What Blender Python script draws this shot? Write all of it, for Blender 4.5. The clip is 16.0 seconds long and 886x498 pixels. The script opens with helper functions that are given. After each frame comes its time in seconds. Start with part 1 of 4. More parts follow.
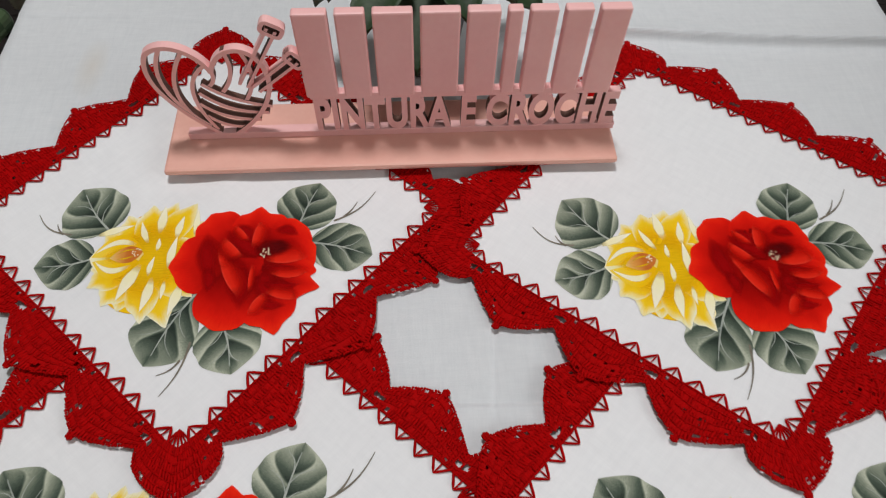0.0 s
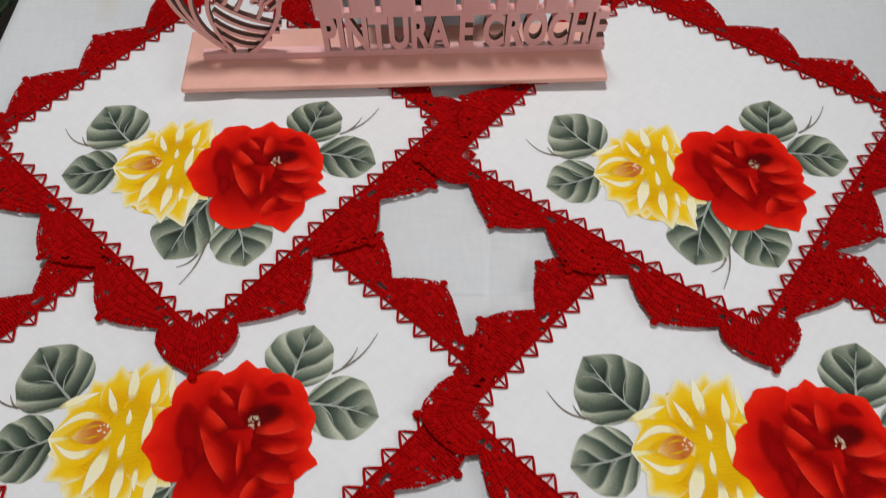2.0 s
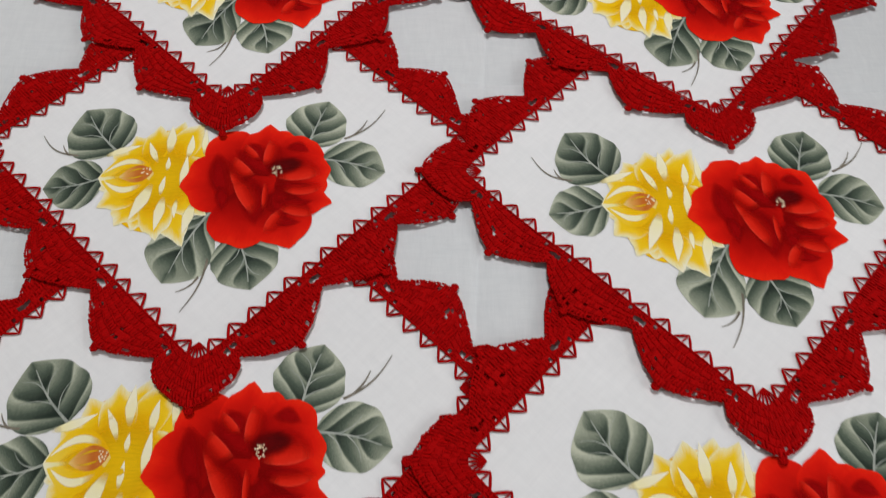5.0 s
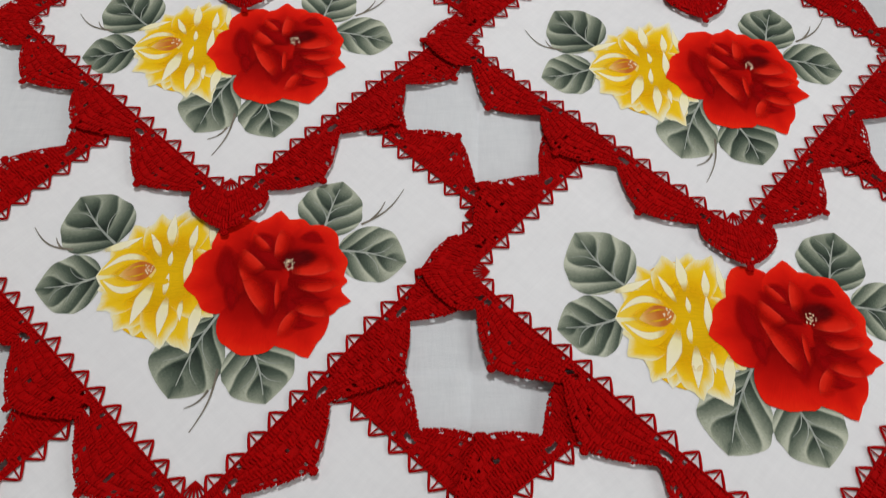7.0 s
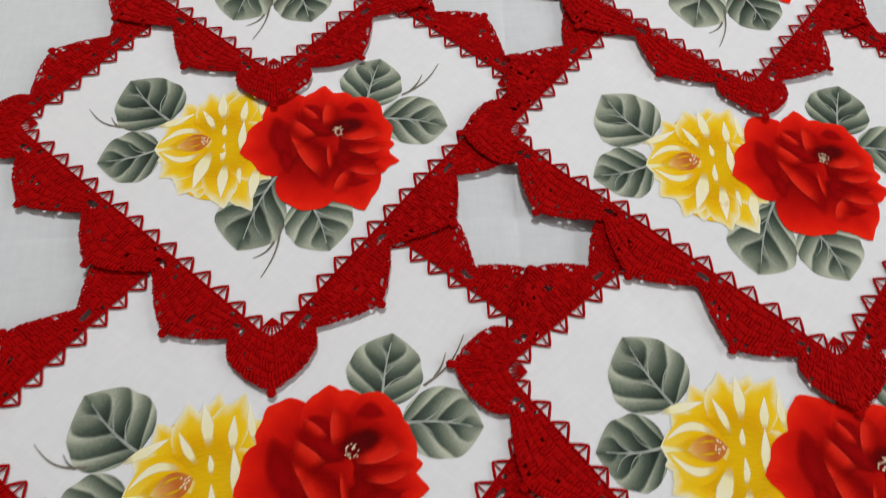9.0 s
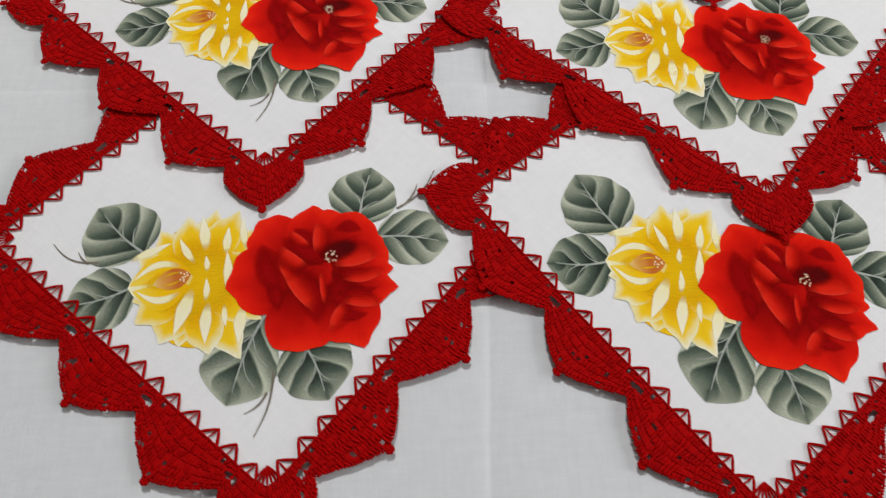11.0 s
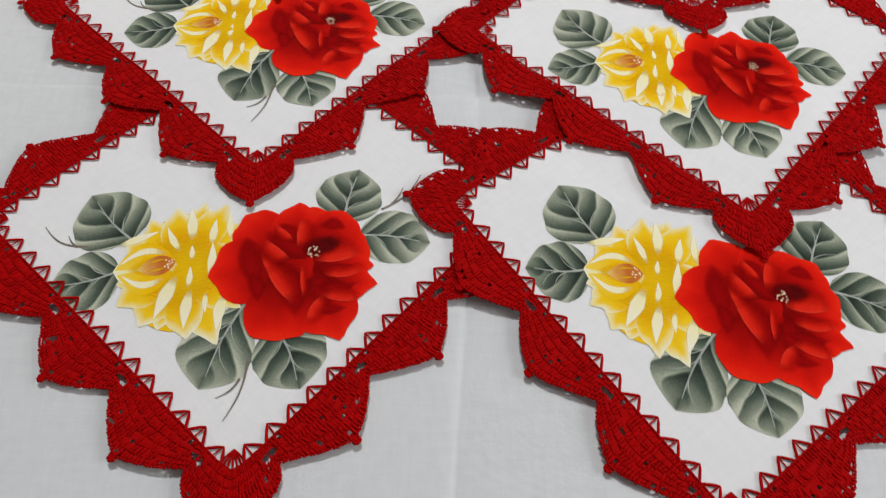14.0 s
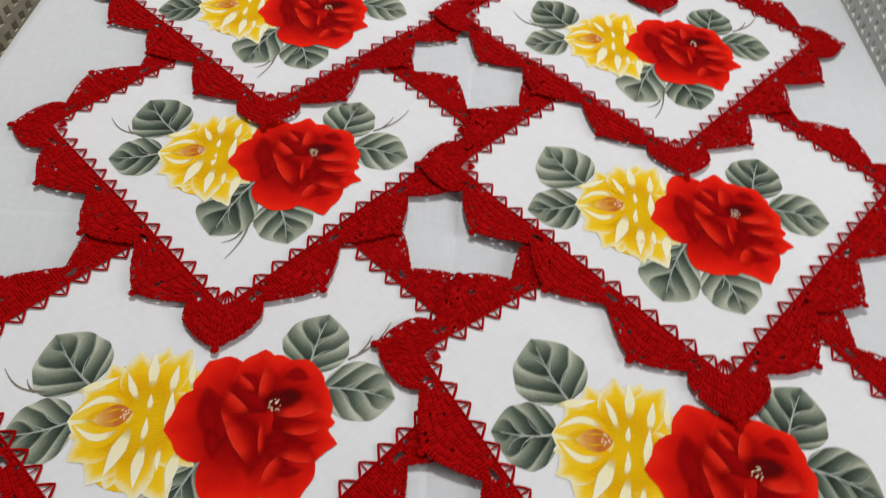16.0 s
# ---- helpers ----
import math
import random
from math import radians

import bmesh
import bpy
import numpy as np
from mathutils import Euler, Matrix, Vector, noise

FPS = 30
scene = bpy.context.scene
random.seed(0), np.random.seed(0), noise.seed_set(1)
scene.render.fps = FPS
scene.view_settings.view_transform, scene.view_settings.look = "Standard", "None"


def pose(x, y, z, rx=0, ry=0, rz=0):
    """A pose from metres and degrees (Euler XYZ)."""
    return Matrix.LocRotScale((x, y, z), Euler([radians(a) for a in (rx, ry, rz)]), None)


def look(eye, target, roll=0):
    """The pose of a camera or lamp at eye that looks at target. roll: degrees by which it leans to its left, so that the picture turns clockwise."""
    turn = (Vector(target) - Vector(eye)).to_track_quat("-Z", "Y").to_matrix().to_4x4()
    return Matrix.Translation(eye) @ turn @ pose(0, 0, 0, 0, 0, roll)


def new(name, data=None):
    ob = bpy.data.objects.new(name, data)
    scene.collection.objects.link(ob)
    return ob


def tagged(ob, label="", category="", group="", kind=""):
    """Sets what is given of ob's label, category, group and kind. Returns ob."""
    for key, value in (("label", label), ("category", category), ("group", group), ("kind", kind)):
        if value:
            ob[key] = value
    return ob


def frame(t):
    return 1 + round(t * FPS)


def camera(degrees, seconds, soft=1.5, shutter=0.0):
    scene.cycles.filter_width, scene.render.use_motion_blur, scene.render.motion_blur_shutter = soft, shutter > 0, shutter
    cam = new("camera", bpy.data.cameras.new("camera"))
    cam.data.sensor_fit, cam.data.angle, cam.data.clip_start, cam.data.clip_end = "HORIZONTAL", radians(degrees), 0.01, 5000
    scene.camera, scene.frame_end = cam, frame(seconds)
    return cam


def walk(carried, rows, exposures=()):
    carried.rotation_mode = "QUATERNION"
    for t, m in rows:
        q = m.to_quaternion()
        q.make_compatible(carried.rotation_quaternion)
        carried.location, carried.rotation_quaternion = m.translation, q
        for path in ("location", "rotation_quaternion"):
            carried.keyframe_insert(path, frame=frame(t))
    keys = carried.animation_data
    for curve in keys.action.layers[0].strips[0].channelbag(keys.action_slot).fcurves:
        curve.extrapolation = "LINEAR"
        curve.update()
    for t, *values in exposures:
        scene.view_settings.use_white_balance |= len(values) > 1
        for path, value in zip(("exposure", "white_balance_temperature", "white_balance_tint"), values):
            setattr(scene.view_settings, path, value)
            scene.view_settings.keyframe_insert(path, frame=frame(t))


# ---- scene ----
import functools

cam = camera(66.3, 16.0, 1.2, 0.6)
PATH = [
    (0, (0.369, 0.316, 1.097), (0.438, 1.38, -0.595), 1.7),
    (0.5, (0.365, 0.327, 1.087), (0.435, 1.39, -0.606), 2.5),
    (1, (0.362, 0.313, 1.093), (0.405, 1.401, -0.584), 1.0),
    (1.5, (0.366, 0.286, 1.097), (0.396, 1.356, -0.592), 0.2),
    (2, (0.373, 0.26, 1.096), (0.416, 1.284, -0.622), 0.6),
    (2.5, (0.376, 0.25, 1.095), (0.42, 1.259, -0.631), 0.4),
    (3, (0.376, 0.23, 1.083), (0.448, 1.215, -0.656), 2.6),
    (3.5, (0.364, 0.211, 1.079), (0.399, 1.161, -0.68), 1.7),
    (4, (0.36, 0.188, 1.082), (0.385, 1.13, -0.682), 2.3),
    (4.2, (0.362, 0.177, 1.083), (0.39, 1.117, -0.682), 2.4),
    (6.3, (0.37, 0.073, 1.096), (0.467, 0.969, -0.689), 5.0),
    (6.5, (0.362, 0.061, 1.094), (0.437, 0.972, -0.685), 3.8),
    (7, (0.358, 0.04, 1.086), (0.443, 0.952, -0.692), 4.3),
    (7.5, (0.349, 0.022, 1.082), (0.439, 0.932, -0.696), 4.2),
    (8, (0.33, 0.008, 1.079), (0.413, 0.903, -0.708), 4.3),
    (8.5, (0.322, -0.01, 1.071), (0.455, 0.894, -0.708), 6.3),
    (9, (0.316, -0.034, 1.073), (0.47, 0.843, -0.718), 5.5),
    (9.5, (0.302, -0.062, 1.069), (0.47, 0.811, -0.722), 5.6),
    (9.7, (0.3, -0.076, 1.068), (0.465, 0.794, -0.725), 4.5),
    (11.8, (0.349, -0.17, 1.063), (0.452, 0.804, -0.68), 4.2),
    (12, (0.352, -0.175, 1.061), (0.442, 0.796, -0.686), 3.5),
    (12.5, (0.359, -0.183, 1.056), (0.482, 0.777, -0.695), 4.0),
    (13, (0.355, -0.185, 1.054), (0.466, 0.786, -0.691), 4.2),
    (13.5, (0.348, -0.176, 1.057), (0.431, 0.84, -0.663), 3.7),
    (14, (0.344, -0.166, 1.062), (0.442, 0.877, -0.642), 4.9),
    (14.5, (0.336, -0.158, 1.068), (0.429, 0.905, -0.624), 5.7),
    (15, (0.344, -0.145, 1.074), (0.46, 0.959, -0.589), 6.1),
    (15.5, (0.357, -0.13, 1.078), (0.434, 1.005, -0.567), 4.0),
    (16, (0.364, -0.117, 1.088), (0.435, 1.058, -0.529), 5.5),
]
walk(cam, [(t, look(eye, target, roll)) for t, eye, target, roll in PATH], [(0, -0.23), (4, -0.24), (6.5, -0.23), (9, -0.11), (12, -0.03), (16, -0.04)])

# ---------------------------------------------------------------- light
world = bpy.data.worlds.new("world")
world.use_nodes = True
scene.world = world
bg = world.node_tree.nodes["Background"]
bg.inputs["Color"].default_value = (0.76, 0.83, 1.0, 1)
bg.inputs["Strength"].default_value = 0.30


def lamp(name, where, target, size, watts, colour):
    data = bpy.data.lights.new(name, "AREA")
    data.shape, data.size, data.energy, data.color = "DISK", size, watts, colour
    ob = new(name, data)
    ob.matrix_world = look(where, target)
    return ob


lamp("ceiling_lamp", (0.28, 0.90, 2.46), (0.42, 0.50, 0.75), 0.26, 20.0, (1.0, 0.98, 0.985))
# Added fill: no window here, brightens the right side and the sign's front.
lamp("side_fill", (1.85, -0.30, 1.60), (0.55, 0.40, 0.8), 1.0, 12.0, (1.0, 0.985, 0.985))


# ---------------------------------------------------------------- materials
def material(name, rough=0.8, metal=0.0, sheen=0.0, spec=0.5):
    m = bpy.data.materials.new(name)
    m.use_nodes = True
    b = m.node_tree.nodes["Principled BSDF"]
    b.inputs["Roughness"].default_value = rough
    b.inputs["Metallic"].default_value = metal
    b.inputs["Specular IOR Level"].default_value = spec
    b.inputs["Sheen Weight"].default_value = sheen
    return m, m.node_tree, b


def node(nt, kind, **values):
    n = nt.nodes.new(kind)
    for k, v in values.items():
        if k in n.inputs:
            n.inputs[k].default_value = v
    return n


def math_node(nt, op, a, b=None):
    n = nt.nodes.new("ShaderNodeMath")
    n.operation = op
    for i, v in enumerate((a, b)):
        if v is None:
            continue
        if isinstance(v, (int, float)):
            n.inputs[i].default_value = v
        else:
            nt.links.new(v, n.inputs[i])
    return n.outputs[0]


def ramp(nt, fac, stops):
    r = nt.nodes.new("ShaderNodeValToRGB")
    e = r.color_ramp.elements
    while len(e) < len(stops):
        e.new(0.5)
    for k, (p, c) in enumerate(stops):
        e[k].position, e[k].color = p, (*c, 1)
    nt.links.new(fac, r.inputs[0])
    return r.outputs[0]


def mix(nt, fac, a, b, mode="MIX"):
    n = nt.nodes.new("ShaderNodeMix")
    n.data_type, n.blend_type = "RGBA", mode
    for sock, v in ((n.inputs["Factor"], fac), (n.inputs["A"], a), (n.inputs["B"], b)):
        if isinstance(v, (int, float)):
            sock.default_value = v
        elif isinstance(v, tuple):
            sock.default_value = (*v, 1)
        else:
            nt.links.new(v, sock)
    return n.outputs["Result"]


def place(nt, scale=(1, 1, 1), what="Object"):
    tc = nt.nodes.new("ShaderNodeTexCoord")
    mp = nt.nodes.new("ShaderNodeMapping")
    mp.inputs["Scale"].default_value = scale
    nt.links.new(tc.outputs[what], mp.inputs[0])
    return mp.outputs[0]


def noise_tex(nt, vec, scale, detail=3.0, rough=0.55):
    n = node(nt, "ShaderNodeTexNoise", Scale=scale, Detail=detail, Roughness=rough)
    nt.links.new(vec, n.inputs["Vector"])
    return n.outputs["Fac"]


def bump(nt, b, height, strength, distance):
    n = node(nt, "ShaderNodeBump", Strength=strength, Distance=distance)
    nt.links.new(height, n.inputs["Height"])
    nt.links.new(n.outputs[0], b.inputs["Normal"])


def uv_split(nt):
    tc = nt.nodes.new("ShaderNodeTexCoord")
    s = nt.nodes.new("ShaderNodeSeparateXYZ")
    nt.links.new(tc.outputs["UV"], s.inputs[0])
    return s.outputs[0], s.outputs[1]


def simple(name, c1, c2, scale, rough=0.8, bump_h=0.0, detail=4.0, metal=0.0, sheen=0.0, stretch=(1, 1, 1), spec=0.5):
    m, nt, b = material(name, rough, metal, sheen, spec)
    v = place(nt, stretch)
    f = noise_tex(nt, v, scale, detail)
    f2 = noise_tex(nt, v, scale * 9, 2.0)
    k = math_node(nt, "ADD", math_node(nt, "MULTIPLY", f, 0.7), math_node(nt, "MULTIPLY", f2, 0.3))
    nt.links.new(ramp(nt, k, [(0.32, c1), (0.68, c2)]), b.inputs["Base Color"])
    if bump_h:
        bump(nt, b, f2, 0.5, bump_h)
    return m


def weave(name, c1, c2, thread, rough, depth, stain, spots=()):
    """Woven cotton: two crossed sets of threads, soft slubs, faint stains."""
    m, nt, b = material(name, rough, 0, 0.15, 0.25)
    v = place(nt)
    waves = []
    for direction in ("X", "Y"):
        w = node(nt, "ShaderNodeTexWave", Scale=1.0 / thread / 6.2832 * 3.1416, Distortion=1.2, Detail=2.0)
        w.bands_direction = direction
        w.inputs["Detail Scale"].default_value = 2.0
        nt.links.new(v, w.inputs["Vector"])
        waves.append(w.outputs["Fac"])
    h = math_node(nt, "ADD", waves[0], waves[1])
    slub = noise_tex(nt, place(nt, (1, 12, 1)), 120, 2)
    slub2 = noise_tex(nt, place(nt, (12, 1, 1)), 120, 2)
    h = math_node(nt, "ADD", h, math_node(nt, "ADD", slub, slub2))
    big = noise_tex(nt, v, 7, 4)
    fine = math_node(nt, "ADD", math_node(nt, "MULTIPLY", slub, 0.5), math_node(nt, "MULTIPLY", slub2, 0.5))
    thick = noise_tex(nt, place(nt, (1, 5, 1)), 55, 3)
    thick2 = noise_tex(nt, place(nt, (5, 1, 1)), 55, 3)
    uneven = math_node(nt, "MULTIPLY", math_node(nt, "SUBTRACT", math_node(nt, "ADD", thick, thick2), 1.0), 0.7)
    col = mix(nt, math_node(nt, "ADD", fine, uneven), c1, c2)
    col = mix(nt, math_node(nt, "MULTIPLY", ramp(nt, big, [(0.5, (0, 0, 0)), (0.8, (1, 1, 1))]), 0.35), col, stain)
    for sx, sy, wide in spots:
        at = nt.nodes.new("ShaderNodeVectorMath")
        at.operation = "DISTANCE"
        sh = nt.nodes.new("ShaderNodeMapping")
        sh.inputs["Scale"].default_value = (1.0, 0.45, 0.0)
        nt.links.new(v, sh.inputs[0])
        nt.links.new(sh.outputs[0], at.inputs[0])
        at.inputs[1].default_value = (sx, sy * 0.45, 0.0)
        near = math_node(nt, "ADD", at.outputs["Value"], math_node(nt, "MULTIPLY", big, wide * 0.8))
        mask = ramp(nt, math_node(nt, "DIVIDE", near, wide), [(0.3, (0.55, 0.55, 0.55)), (1.0, (0, 0, 0))])
        col = mix(nt, mask, col, (0.66, 0.60, 0.50))
    nt.links.new(col, b.inputs["Base Color"])
    bump(nt, b, h, 0.35, depth)
    return m


TABLECLOTH = weave("table_cotton", (0.660, 0.692, 0.712), (0.775, 0.805, 0.818), 0.0007, 0.85, 0.0002, (0.66, 0.67, 0.68), ((0.135, 0.70, 0.022),))
TWILL = weave("placemat_twill", (0.81, 0.825, 0.838), (0.905, 0.92, 0.928), 0.0009, 0.85, 0.00022, (0.80, 0.79, 0.80))


def yarn():
    m, nt, b = material("red_cotton_yarn", 0.7, 0, 0.0, 0.05)
    v = place(nt)
    f = noise_tex(nt, v, 900, 2)
    g = noise_tex(nt, v, 60, 3)
    geo = nt.nodes.new("ShaderNodeNewGeometry")
    k = math_node(nt, "ADD", math_node(nt, "MULTIPLY", f, 0.4), math_node(nt, "MULTIPLY", geo.outputs["Random Per Island"], 0.35))
    k = math_node(nt, "ADD", k, math_node(nt, "MULTIPLY", g, 0.25))
    nt.links.new(ramp(nt, k, [(0.2, (0.30, 0.0005, 0.0010)), (0.8, (0.48, 0.001, 0.0015))]), b.inputs["Base Color"])
    tw = node(nt, "ShaderNodeTexNoise", Scale=1500.0, Detail=1.0)
    nt.links.new(v, tw.inputs["Vector"])
    bump(nt, b, tw.outputs["Fac"], 0.4, 0.0003)
    return m


YARN = yarn()


def petal_paint(name, stops, edge, streak, rough=0.7, soft=False, fold=0.0):
    """Fabric paint brushed from the petal's root (u = 0) to its rim (u = 1)."""
    m, nt, b = material(name, rough, 0, 0, 0.03)
    u, v = uv_split(nt)
    s = noise_tex(nt, place(nt, (2.0, 16.0, 1), "UV"), 3.0, 3)
    n2 = noise_tex(nt, place(nt), 90, 3)
    av = math_node(nt, "ABSOLUTE", v)
    k = math_node(nt, "ADD", u, math_node(nt, "MULTIPLY", math_node(nt, "SUBTRACT", s, 0.5), streak))
    k = math_node(nt, "ADD", k, math_node(nt, "MULTIPLY", math_node(nt, "SUBTRACT", n2, 0.5), 0.25))
    k = math_node(nt, "ADD", k, math_node(nt, "MULTIPLY", math_node(nt, "POWER", av, 3.0), edge))
    nt.links.new(ramp(nt, k, stops), b.inputs["Base Color"])
    weave_h = noise_tex(nt, place(nt, (1, 5, 1)), 500, 1)
    bump(nt, b, weave_h, 0.25, 0.0002)
    if fold:  # a petal's root and sides melt into the paint below
        side = ramp(nt, av, [(0.65 if fold > 0.5 else 0.85, (1, 1, 1)), (1.0, (0, 0, 0))])
        foot = ramp(nt, u, [(0.08, (0, 0, 0)), (fold, (1, 1, 1))])
        nt.links.new(math_node(nt, "MULTIPLY", side, foot), b.inputs["Alpha"])
    if soft:  # thin paint fades out towards the stroke's sides and ends
        r2 = math_node(nt, "ADD", math_node(nt, "POWER", av, 2.0), math_node(nt, "POWER", math_node(nt, "ABSOLUTE", math_node(nt, "SUBTRACT", math_node(nt, "MULTIPLY", u, 2.0), 1.0)), 2.4))
        r2 = math_node(nt, "ADD", r2, math_node(nt, "MULTIPLY", math_node(nt, "SUBTRACT", s, 0.5), 0.5))
        fade = ramp(nt, r2, [(0.0, (0.92, 0.92, 0.92)), (0.22, (0.62, 0.62, 0.62)), (0.46, (0.24, 0.24, 0.24)), (0.66, (0.06, 0.06, 0.06)), (0.82, (0, 0, 0))])
        nt.links.new(fade, b.inputs["Alpha"])
    return m


def curl_paint(name, stops):
    """Paint of a folded petal: full and pale at its rim (v = 1), thinning out over its body and at its two ends."""
    m, nt, b = material(name, 0.7, 0, 0, 0.03)
    u, v = uv_split(nt)
    s = noise_tex(nt, place(nt, (14.0, 2.0, 1), "UV"), 3.0, 3)
    k = math_node(nt, "ADD", v, math_node(nt, "MULTIPLY", math_node(nt, "SUBTRACT", s, 0.5), 0.22))
    nt.links.new(ramp(nt, k, stops), b.inputs["Base Color"])
    ends = math_node(nt, "SUBTRACT", 1.0, math_node(nt, "ABSOLUTE", math_node(nt, "SUBTRACT", math_node(nt, "MULTIPLY", u, 2.0), 1.0)))
    thick = math_node(nt, "MULTIPLY", ramp(nt, k, [(0.05, (0, 0, 0)), (0.75, (1, 1, 1))]), ramp(nt, ends, [(0.05, (0, 0, 0)), (0.55, (1, 1, 1))]))
    nt.links.new(thick, b.inputs["Alpha"])
    bump(nt, b, noise_tex(nt, place(nt, (1, 5, 1)), 500, 1), 0.25, 0.0002)
    return m


RED = petal_paint("red_petal_paint", [(0.12, (0.22, 0.001, 0.001)), (0.52, (0.42, 0.003, 0.002)), (0.86, (0.74, 0.010, 0.004)), (1.0, (0.86, 0.022, 0.006))], -0.42, 0.22)
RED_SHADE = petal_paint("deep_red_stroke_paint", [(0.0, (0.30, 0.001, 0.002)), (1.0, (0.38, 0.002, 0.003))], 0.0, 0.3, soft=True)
RED_CURL = curl_paint("folded_red_petal_paint", [(0.15, (0.44, 0.002, 0.002)), (0.60, (0.64, 0.010, 0.004)), (0.92, (0.74, 0.022, 0.009)), (1.0, (0.78, 0.040, 0.022))])
DARK = petal_paint("dark_heart_paint", [(0.0, (0.18, 0.002, 0.003)), (0.6, (0.10, 0.002, 0.003)), (1.0, (0.06, 0.003, 0.003))], 0.1, 0.3, soft=True)
YELLOW_BODY = petal_paint("yellow_ground_paint", [(0.0, (0.84, 0.46, 0.004)), (0.5, (0.90, 0.56, 0.008)), (1.0, (0.92, 0.68, 0.08))], 0.0, 0.25)
YELLOW = petal_paint("yellow_petal_paint", [(0.0, (0.80, 0.42, 0.003)), (0.50, (0.88, 0.53, 0.005)), (0.80, (0.92, 0.61, 0.02)), (0.97, (0.88, 0.80, 0.44)), (1.0, (0.90, 0.86, 0.64))], -0.08, 0.25)
GOLD = petal_paint("golden_paint", [(0.0, (0.86, 0.50, 0.004)), (1.0, (0.92, 0.58, 0.008))], 0.0, 0.6, soft=True)
CREAM = petal_paint("cream_stroke_paint", [(0.0, (0.90, 0.68, 0.12)), (0.3, (0.92, 0.86, 0.50)), (1.0, (0.94, 0.91, 0.74))], 0.0, 0.2, fold=0.3)
BUD = petal_paint("bud_paint", [(0.0, (0.86, 0.62, 0.22)), (0.4, (0.86, 0.72, 0.12)), (0.8, (0.88, 0.82, 0.38)), (1.0, (0.92, 0.88, 0.62))], 0.2, 0.3)
ORANGE = petal_paint("orange_heart_paint", [(0.0, (0.62, 0.20, 0.04)), (0.4, (0.56, 0.15, 0.025)), (0.75, (0.74, 0.36, 0.08)), (1.0, (0.85, 0.62, 0.22))], 0.0, 0.4)
DOTS = simple("stamen_paint", (0.85, 0.70, 0.40), (0.90, 0.82, 0.60), 300, 0.6)
STEM = simple("stem_paint", (0.10, 0.085, 0.06), (0.24, 0.21, 0.16), 200, 0.7)
VEIN = simple("vein_paint", (0.22, 0.26, 0.23), (0.46, 0.49, 0.43), 150, 0.6)


def leaf_paint():
    m, nt, b = material("leaf_paint", 0.65, 0, 0, 0.12)
    u, v = uv_split(nt)
    av = math_node(nt, "ABSOLUTE", v)
    wob = noise_tex(nt, place(nt), 45, 2)
    base = math_node(nt, "SUBTRACT", u, math_node(nt, "MULTIPLY", math_node(nt, "POWER", av, 1.25), 0.42))
    base = math_node(nt, "ADD", base, math_node(nt, "MULTIPLY", wob, 0.10))
    side = math_node(nt, "MULTIPLY", math_node(nt, "GREATER_THAN", v, 0.0), 0.45)
    saw = math_node(nt, "FRACT", math_node(nt, "ADD", math_node(nt, "MULTIPLY", base, 3.2), side))
    lobe = ramp(nt, saw, [(0.0, (0.0, 0.0, 0.0)), (0.25, (0.22, 0.22, 0.22)), (0.70, (0.72, 0.72, 0.72)), (0.86, (0.95, 0.95, 0.95)), (1.0, (0.0, 0.0, 0.0))])
    tip = ramp(nt, u, [(0.66, (0, 0, 0)), (0.92, (1, 1, 1))])
    lobe = mix(nt, tip, lobe, (0.62, 0.62, 0.62))
    root_dark = math_node(nt, "MULTIPLY", math_node(nt, "POWER", math_node(nt, "SUBTRACT", 1.0, u), 2.0), -0.10)
    hair = noise_tex(nt, place(nt, (44.0, 2.5, 1), "UV"), 4.0, 3)
    k = math_node(nt, "ADD", math_node(nt, "MULTIPLY", lobe, 0.50), math_node(nt, "MULTIPLY", math_node(nt, "SUBTRACT", hair, 0.22), 0.46))
    k = math_node(nt, "ADD", k, math_node(nt, "MULTIPLY", math_node(nt, "POWER", av, 0.7), 0.36))
    k = math_node(nt, "ADD", k, root_dark)
    inf = nt.nodes.new("ShaderNodeObjectInfo")
    k = math_node(nt, "ADD", k, math_node(nt, "MULTIPLY", math_node(nt, "SUBTRACT", inf.outputs["Random"], 0.5), 0.12))
    nt.links.new(ramp(nt, k, [(0.20, (0.018, 0.029, 0.021)), (0.45, (0.080, 0.108, 0.080)), (0.68, (0.25, 0.285, 0.215)), (0.88, (0.54, 0.57, 0.45))]), b.inputs["Base Color"])
    weave_h = noise_tex(nt, place(nt, (1, 5, 1)), 500, 1)
    bump(nt, b, weave_h, 0.25, 0.0002)
    return m


LEAF = leaf_paint()
PINK = simple("pink_painted_board", (0.86, 0.46, 0.45), (0.91, 0.53, 0.51), 25, 0.45, 0.0002)
PINK_EDGE = simple("burnt_board_edge", (0.085, 0.036, 0.024), (0.16, 0.07, 0.05), 60, 0.7)
# The stand's pink again, with the lamp's warm cast put into the base's colour.
PINK_WARM = simple("warm_lit_pink_board", (0.80, 0.41, 0.33), (0.85, 0.48, 0.39), 25, 0.45, 0.0002)
POT = simple("black_plastic_pot", (0.012, 0.012, 0.014), (0.022, 0.022, 0.025), 30, 0.4)
SOIL = simple("potting_soil", (0.02, 0.012, 0.008), (0.05, 0.03, 0.02), 120, 0.95, 0.002)
FOLIAGE = simple("plant_leaf", (0.010, 0.028, 0.008), (0.030, 0.065, 0.020), 40, 0.6, 0.0006)
FLOORM = simple("dark_floor_tile", (0.008, 0.005, 0.005), (0.018, 0.010, 0.009), 6, 0.6)
GROUT = simple("dark_grout", (0.012, 0.010, 0.009), (0.022, 0.018, 0.016), 60, 0.9)
